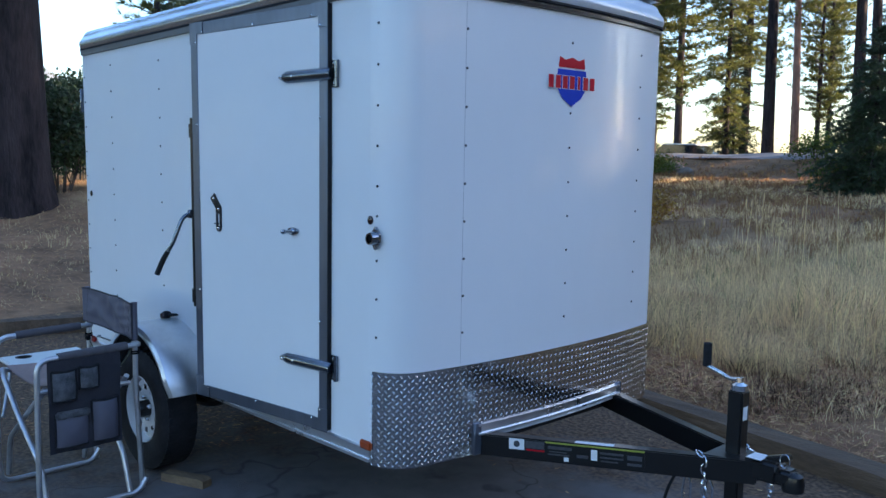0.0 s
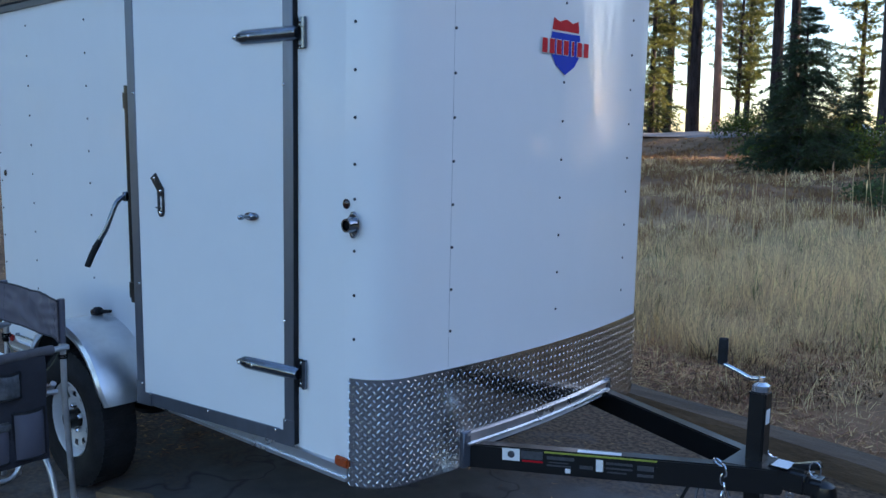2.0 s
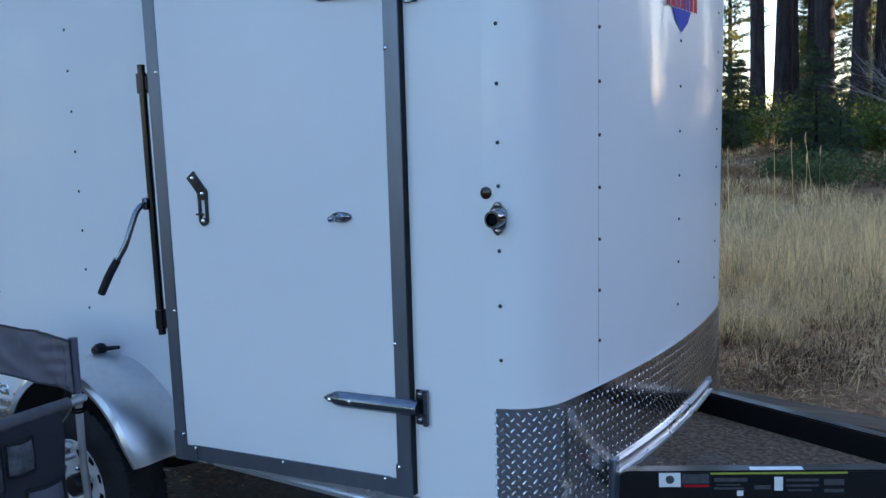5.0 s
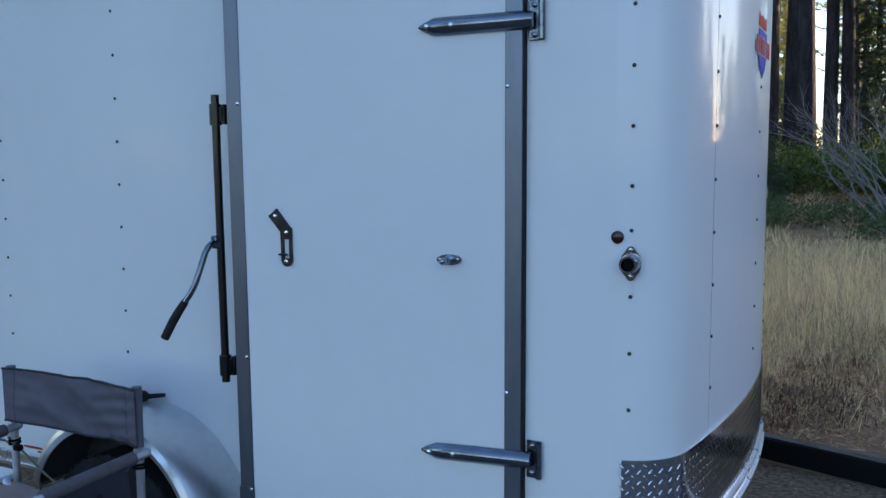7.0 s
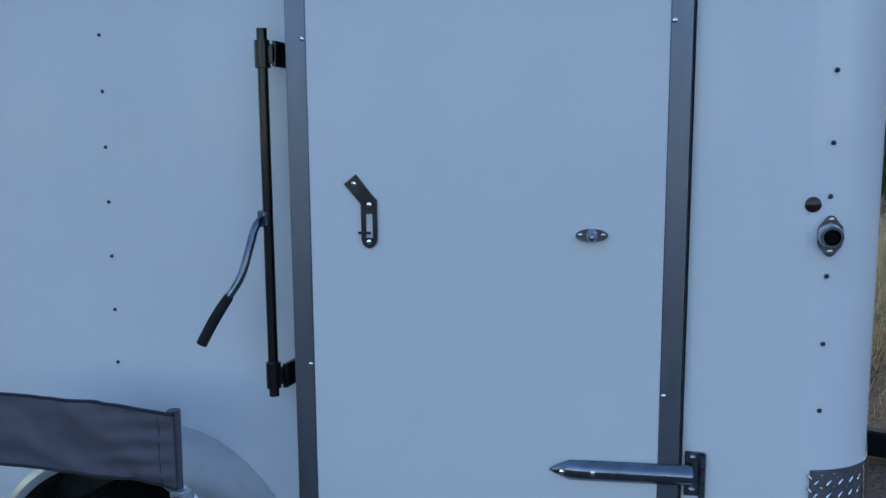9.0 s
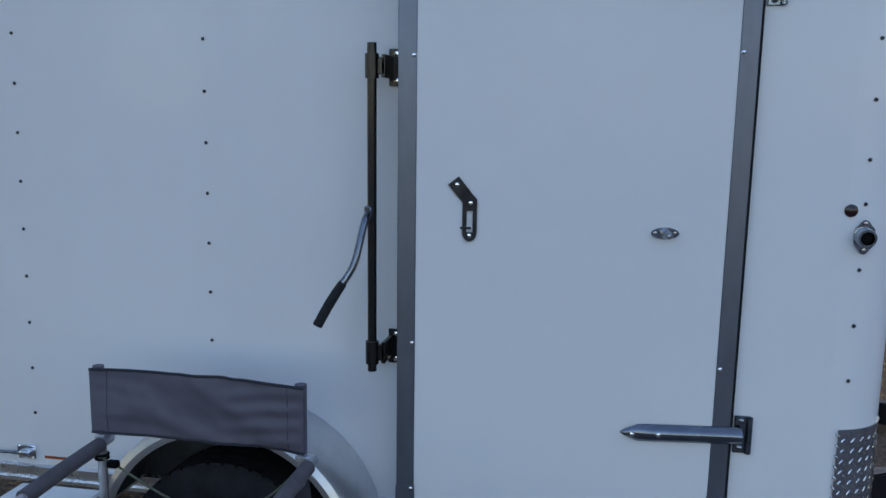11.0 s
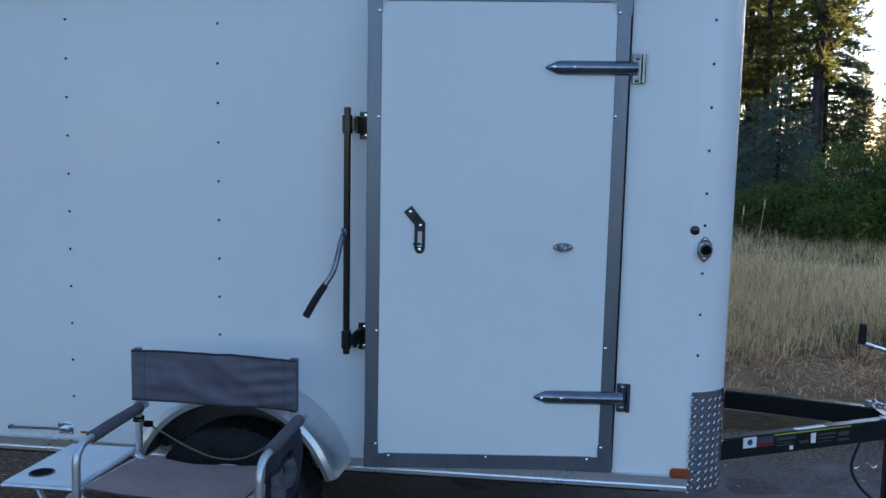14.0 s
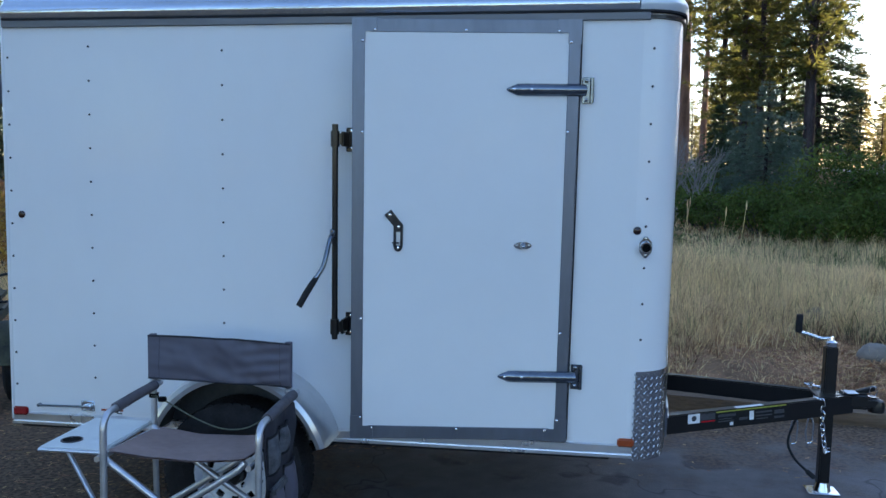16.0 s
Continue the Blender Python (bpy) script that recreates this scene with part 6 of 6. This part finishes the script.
blades("reddish_grass", 24, 1500, (-3, 10, 4.6, 8.0), 0.36, 0.0028, M_REDGRASS, "reddish brown stems among the dry meadow grass", 8, 0.6, red_clumps)
blades("green_weeds", 23, 700, (-4, 8, 4.2, 9.0), 0.34, 0.0026, M_GREENGRASS, "thin green stems among the dry meadow grass", 8, 0.5)
blades("green_weeds", 3, 2400, (3.0, 14, 8.6, 14.5), 0.34, 0.006, M_GREENGRASS, "green weeds among the dry grass at the meadow edge", 6, 0.5)
blades("dry_grass", 4, 2600, (-14, -4.0, -3, 9), 0.14, 0.003, M_GRASS, "sparse dry grass behind the rear of the trailer", 5, 0.7)


def litter(name, seed, count, area, label):
    rng = np.random.default_rng(seed)
    x0, x1, y0, y1 = area
    x, y = rng.uniform(x0, x1, count), rng.uniform(y0, y1, count)
    on_pad = (y < 2.5) & (x > -4)
    bare = np.sin(1.7 * x + 0.5 * y) * np.sin(2.1 * y - 0.6 * x) + rng.normal(0, 0.35, count) < -0.55
    k = ~on_pad & ~bare | on_pad & (rng.uniform(0, 1, count) < np.where(x < 1.1, 0.45, np.where(y > 1.1, 0.45, 0.012))) & ((y > 0.2) | (x < 0.2))
    x, y, on_pad = x[k], y[k], on_pad[k]
    n = len(x)
    L = np.where(on_pad, 0.5, 1.0)
    z = np.where(on_pad, 0.003, ground_h(x, y) + 0.006) + rng.uniform(0, 0.02, n) * ~on_pad
    a, L, w = rng.uniform(0, 6.283, n), L * rng.uniform(0.02, 0.085, n), L * rng.uniform(0.0008, 0.0024, n)
    dx, dy = np.cos(a) * L / 2, np.sin(a) * L / 2
    sx, sy = -np.sin(a) * w, np.cos(a) * w
    dz = rng.normal(0, 0.012, n) * ~on_pad
    V = np.stack([np.stack(c, 1) for c in ((x - dx - sx, y - dy - sy, z - dz), (x + dx - sx, y + dy - sy, z + dz), (x + dx + sx, y + dy + sy, z + dz + 0.002), (x - dx + sx, y - dy + sy, z - dz + 0.002))], 1).reshape(-1, 3)
    tagged(np_mesh(name, V, np.arange(4 * n).reshape(-1, 4), M_NEEDLE, None), label, "litter", kind="stuff")


litter("pine_litter", 5, 170000, (-3, 10, 2.55, 5.6), "brown fallen pine needles and twigs over the soil")
litter("pine_litter", 6, 36000, (-14, 1.6, -4, 8), "brown fallen pine needles over dirt behind the trailer")
litter("pine_litter", 31, 26000, (-4, 1.4, -3.5, 2.4), "dark brown crumbs of bark and needles over the dirt")
litter("pine_litter", 7, 5000, (0.5, 9, -3.5, 2.5), "a few stray needles on the asphalt")


def stalks(seed, x, y, count, h):
    rr = random.Random(seed)
    z0 = gh(x, y)
    ob = thing("seed_stalks", (x, y, z0), "tall dry stalks with pale seed heads in the meadow", "grass")
    g = Geo()
    heads = Geo()
    for k in range(count):
        p = Vector((x + rr.uniform(-0.45, 0.45), y + rr.uniform(-0.3, 0.3), z0))
        e = p + Vector((rr.uniform(-0.12, 0.12), rr.uniform(-0.1, 0.1), h * rr.uniform(0.75, 1.05)))
        g.tube([p, p.lerp(e, 0.5), e], [0.004, 0.0035, 0.0025], 4, caps=False)
        heads.tube([e - Vector((0, 0, 0.06)), e, e + Vector((0.005, 0, 0.07))], [0.004, 0.011, 0.002], 6)
    tagged(part("stalk", g, M_GRASS, ob), kind="stuff")
    tagged(part("seed_head", heads, M_GRASS, ob), kind="stuff")


stalks(1, 0.85, 7.3, 7, 0.95)
stalks(2, 1.6, 8.4, 6, 0.9)
stalks(3, 4.4, 9.0, 5, 0.8)


def boulder(seed, x, y, r, label, sink=0.25, flat=0.7):
    bm = bmesh.new()
    bmesh.ops.create_icosphere(bm, subdivisions=3, radius=1)
    for v in bm.verts:
        k = 1 + 0.22 * noise.noise(v.co * 1.3 + Vector((seed, 0, 0))) + 0.08 * noise.noise(v.co * 4 + Vector((0, seed, 0)))
        v.co = Vector((v.co.x * r * k, v.co.y * r * 0.85 * k, v.co.z * r * flat * k))
    g = Geo(Matrix.Translation((x, y, gh(x, y) + r * flat * (1 - 2 * sink))))
    g.take(bm)
    tagged(part("boulder", g, M_ROCK, None, smooth=50), label, "rock", "boulders")


boulder(1, 4.86, 5.15, 0.13, "small pale grey stone in the dry grass")
boulder(2, 4.95, 3.75, 0.14, "small pale grey stone in the dry grass")
for k, (phi, d, r) in enumerate(((121.4, 33.5, 0.45), (113.4, 38.0, 0.62), (82.0, 35.2, 0.34), (80.9, 35.8, 0.28), (120.6, 32.0, 0.32), (70.8, 37.5, 0.4), (112.2, 32.2, 0.26))):
    x, y = polar(phi, d)
    boulder(10 + k, x, y, r, "grey granite boulder beside the road")


# ---- parked vehicles ----
def parked_car(x, y, turn, paint, label):
    z = gh(x, y) + 0.03
    m = Matrix.Translation((x, y, z)) @ pose(0, 0, 0, 0, 0, turn)
    car = thing("parked_car", (x, y, z), label, "car")
    g = Geo(m)
    g.prism([(-2.2, 0.28), (2.2, 0.28), (2.25, 0.60), (2.1, 0.80), (1.1, 0.92), (-2.1, 0.98), (-2.25, 0.6)], -0.86, 0.86, pose(0, 0, 0, 90))
    body = part("body", g, paint, car, smooth=20)
    g = Geo(m)
    g.prism([(-1.95, 0.97), (1.05, 0.91), (0.35, 1.42), (-1.35, 1.46)], -0.74, 0.74, pose(0, 0, 0, 90))
    part("cabin_glass", g, M_GLASS, car, smooth=0)
    g = Geo(m)
    g.prism([(-1.45, 1.44), (0.40, 1.40), (0.25, 1.48), (-1.25, 1.52)], -0.72, 0.72, pose(0, 0, 0, 90))
    part("roof", g, paint, car, smooth=0)
    for wx in (-1.35, 1.35):
        for wy in (-0.80, 0.80):
            g = Geo(m)
            g.lathe([(0.18, -0.1), (0.33, -0.1), (0.34, 0), (0.33, 0.1), (0.18, 0.1)], 20, Matrix.Translation((wx, wy, 0.34)) @ pose(0, 0, 0, 90))
            part("tyre", g, M_RUBBER, car)


x, y = polar(120.2, 44.5)
parked_car(x, y, 8, M_CARWHITE, "white car parked along the road, half hidden by the bank")
x, y = polar(106.7, 41.5)
parked_car(x, y, 4, M_CARWHITE, "pale car parked along the road among the trunks")

# quad bike behind the rear end of the trailer
qx, qy = -1.76, 2.08
quad = thing("quad_bike", (qx, qy, 0), "camouflage-coloured quad bike with black handlebars, parked behind the trailer", "quad bike")
mq = Matrix.Translation((qx, qy, 0)) @ pose(0, 0, 0, 0, 0, 118) @ Matrix.Scale(0.84, 4)
g = Geo(mq)
g.box((-0.55, -0.20, 0.50), (0.60, 0.20, 0.70), 0.07, seg=3)
g.box((0.10, -0.17, 0.66), (0.62, 0.17, 0.82), 0.06, seg=3)
part("body", g, M_CAMO, quad)
for sx2 in (-0.62, 0.58):
    for sy2 in (-0.42, 0.42):
        g = Geo(mq)
        arcs = []
        for k in range(11):
            a = radians(10 + 160 * k / 10)
            arcs.append([g.vert((sx2 + 0.36 * math.cos(a), sy2 + w2, 0.30 + 0.36 * math.sin(a) - o)) for w2, o in ((-0.17, 0.03), (-0.15, 0.0), (0.15, 0.0), (0.17, 0.03))])
        for a, c in zip(arcs, arcs[1:]):
            for k in range(3):
                g.face((a[k], c[k], c[k + 1], a[k + 1]))
        part("mudguard", g, M_CAMO, quad)
        g = Geo(mq)
        g.lathe([(0.13, -0.11), (0.22, -0.13), (0.29, -0.10), (0.30, 0), (0.29, 0.10), (0.22, 0.13), (0.13, 0.11)], 24, Matrix.Translation((sx2, sy2, 0.30)) @ pose(0, 0, 0, 90))
        tyre = part("tyre", g, M_RUBBER, quad)
        part("rim", Geo(mq).lathe([(0, 0.05), (0.06, 0.06), (0.09, 0.03), (0.135, 0.07), (0.138, 0), (0.135, -0.07), (0.09, -0.03), (0.06, -0.06), (0, -0.05)], 20, Matrix.Translation((sx2, sy2, 0.30)) @ pose(0, 0, 0, 90)), M_BLACK, tyre)
part("seat", Geo(mq).box((-0.60, -0.15, 0.70), (0.12, 0.15, 0.80), 0.04, seg=3), M_RUBBER, quad, "black padded seat")
part("handlebar", Geo(mq).tube(rounded([(0.12, -0.40, 0.93), (0.22, -0.22, 0.95), (0.30, 0, 0.88), (0.22, 0.22, 0.95), (0.12, 0.40, 0.93)], 0.08), 0.013, 10), M_BLACK, quad)
for s2 in (-1, 1):
    part("grip", Geo(mq).tube([(0.115, s2 * 0.42, 0.93), (0.17, s2 * 0.30, 0.942)], 0.024, 10), M_RUBBER, quad)
part("steering_post", Geo(mq).tube([(0.30, 0, 0.88), (0.48, 0, 0.66)], 0.035, 10), M_BLACK, quad)
part("instrument_pod", Geo(mq).box((0.24, -0.09, 0.86), (0.36, 0.09, 0.96), 0.025, seg=2), M_BLACK, quad)
g = Geo(mq)
for k in range(5):
    g.tube([(-0.95, -0.32 + 0.16 * k, 0.80), (-0.55, -0.32 + 0.16 * k, 0.80)], 0.010, 6)
g.tube([(-0.95, -0.32, 0.80), (-0.95, 0.32, 0.80)], 0.012, 6)
g.tube([(-0.55, -0.32, 0.80), (-0.55, 0.32, 0.80)], 0.012, 6)
g.tube([(-0.75, -0.2, 0.80), (-0.72, -0.1, 0.62)], 0.012, 6)
g.tube([(-0.75, 0.2, 0.80), (-0.72, 0.1, 0.62)], 0.012, 6)
part("rear_rack", g, M_BLACK, quad)
part("jacket", Geo(mq).box((-0.92, -0.22, 0.81), (-0.58, 0.24, 0.93), 0.05, seg=3), M_CLOTH, quad, "dark red cloth bundle on the rack")
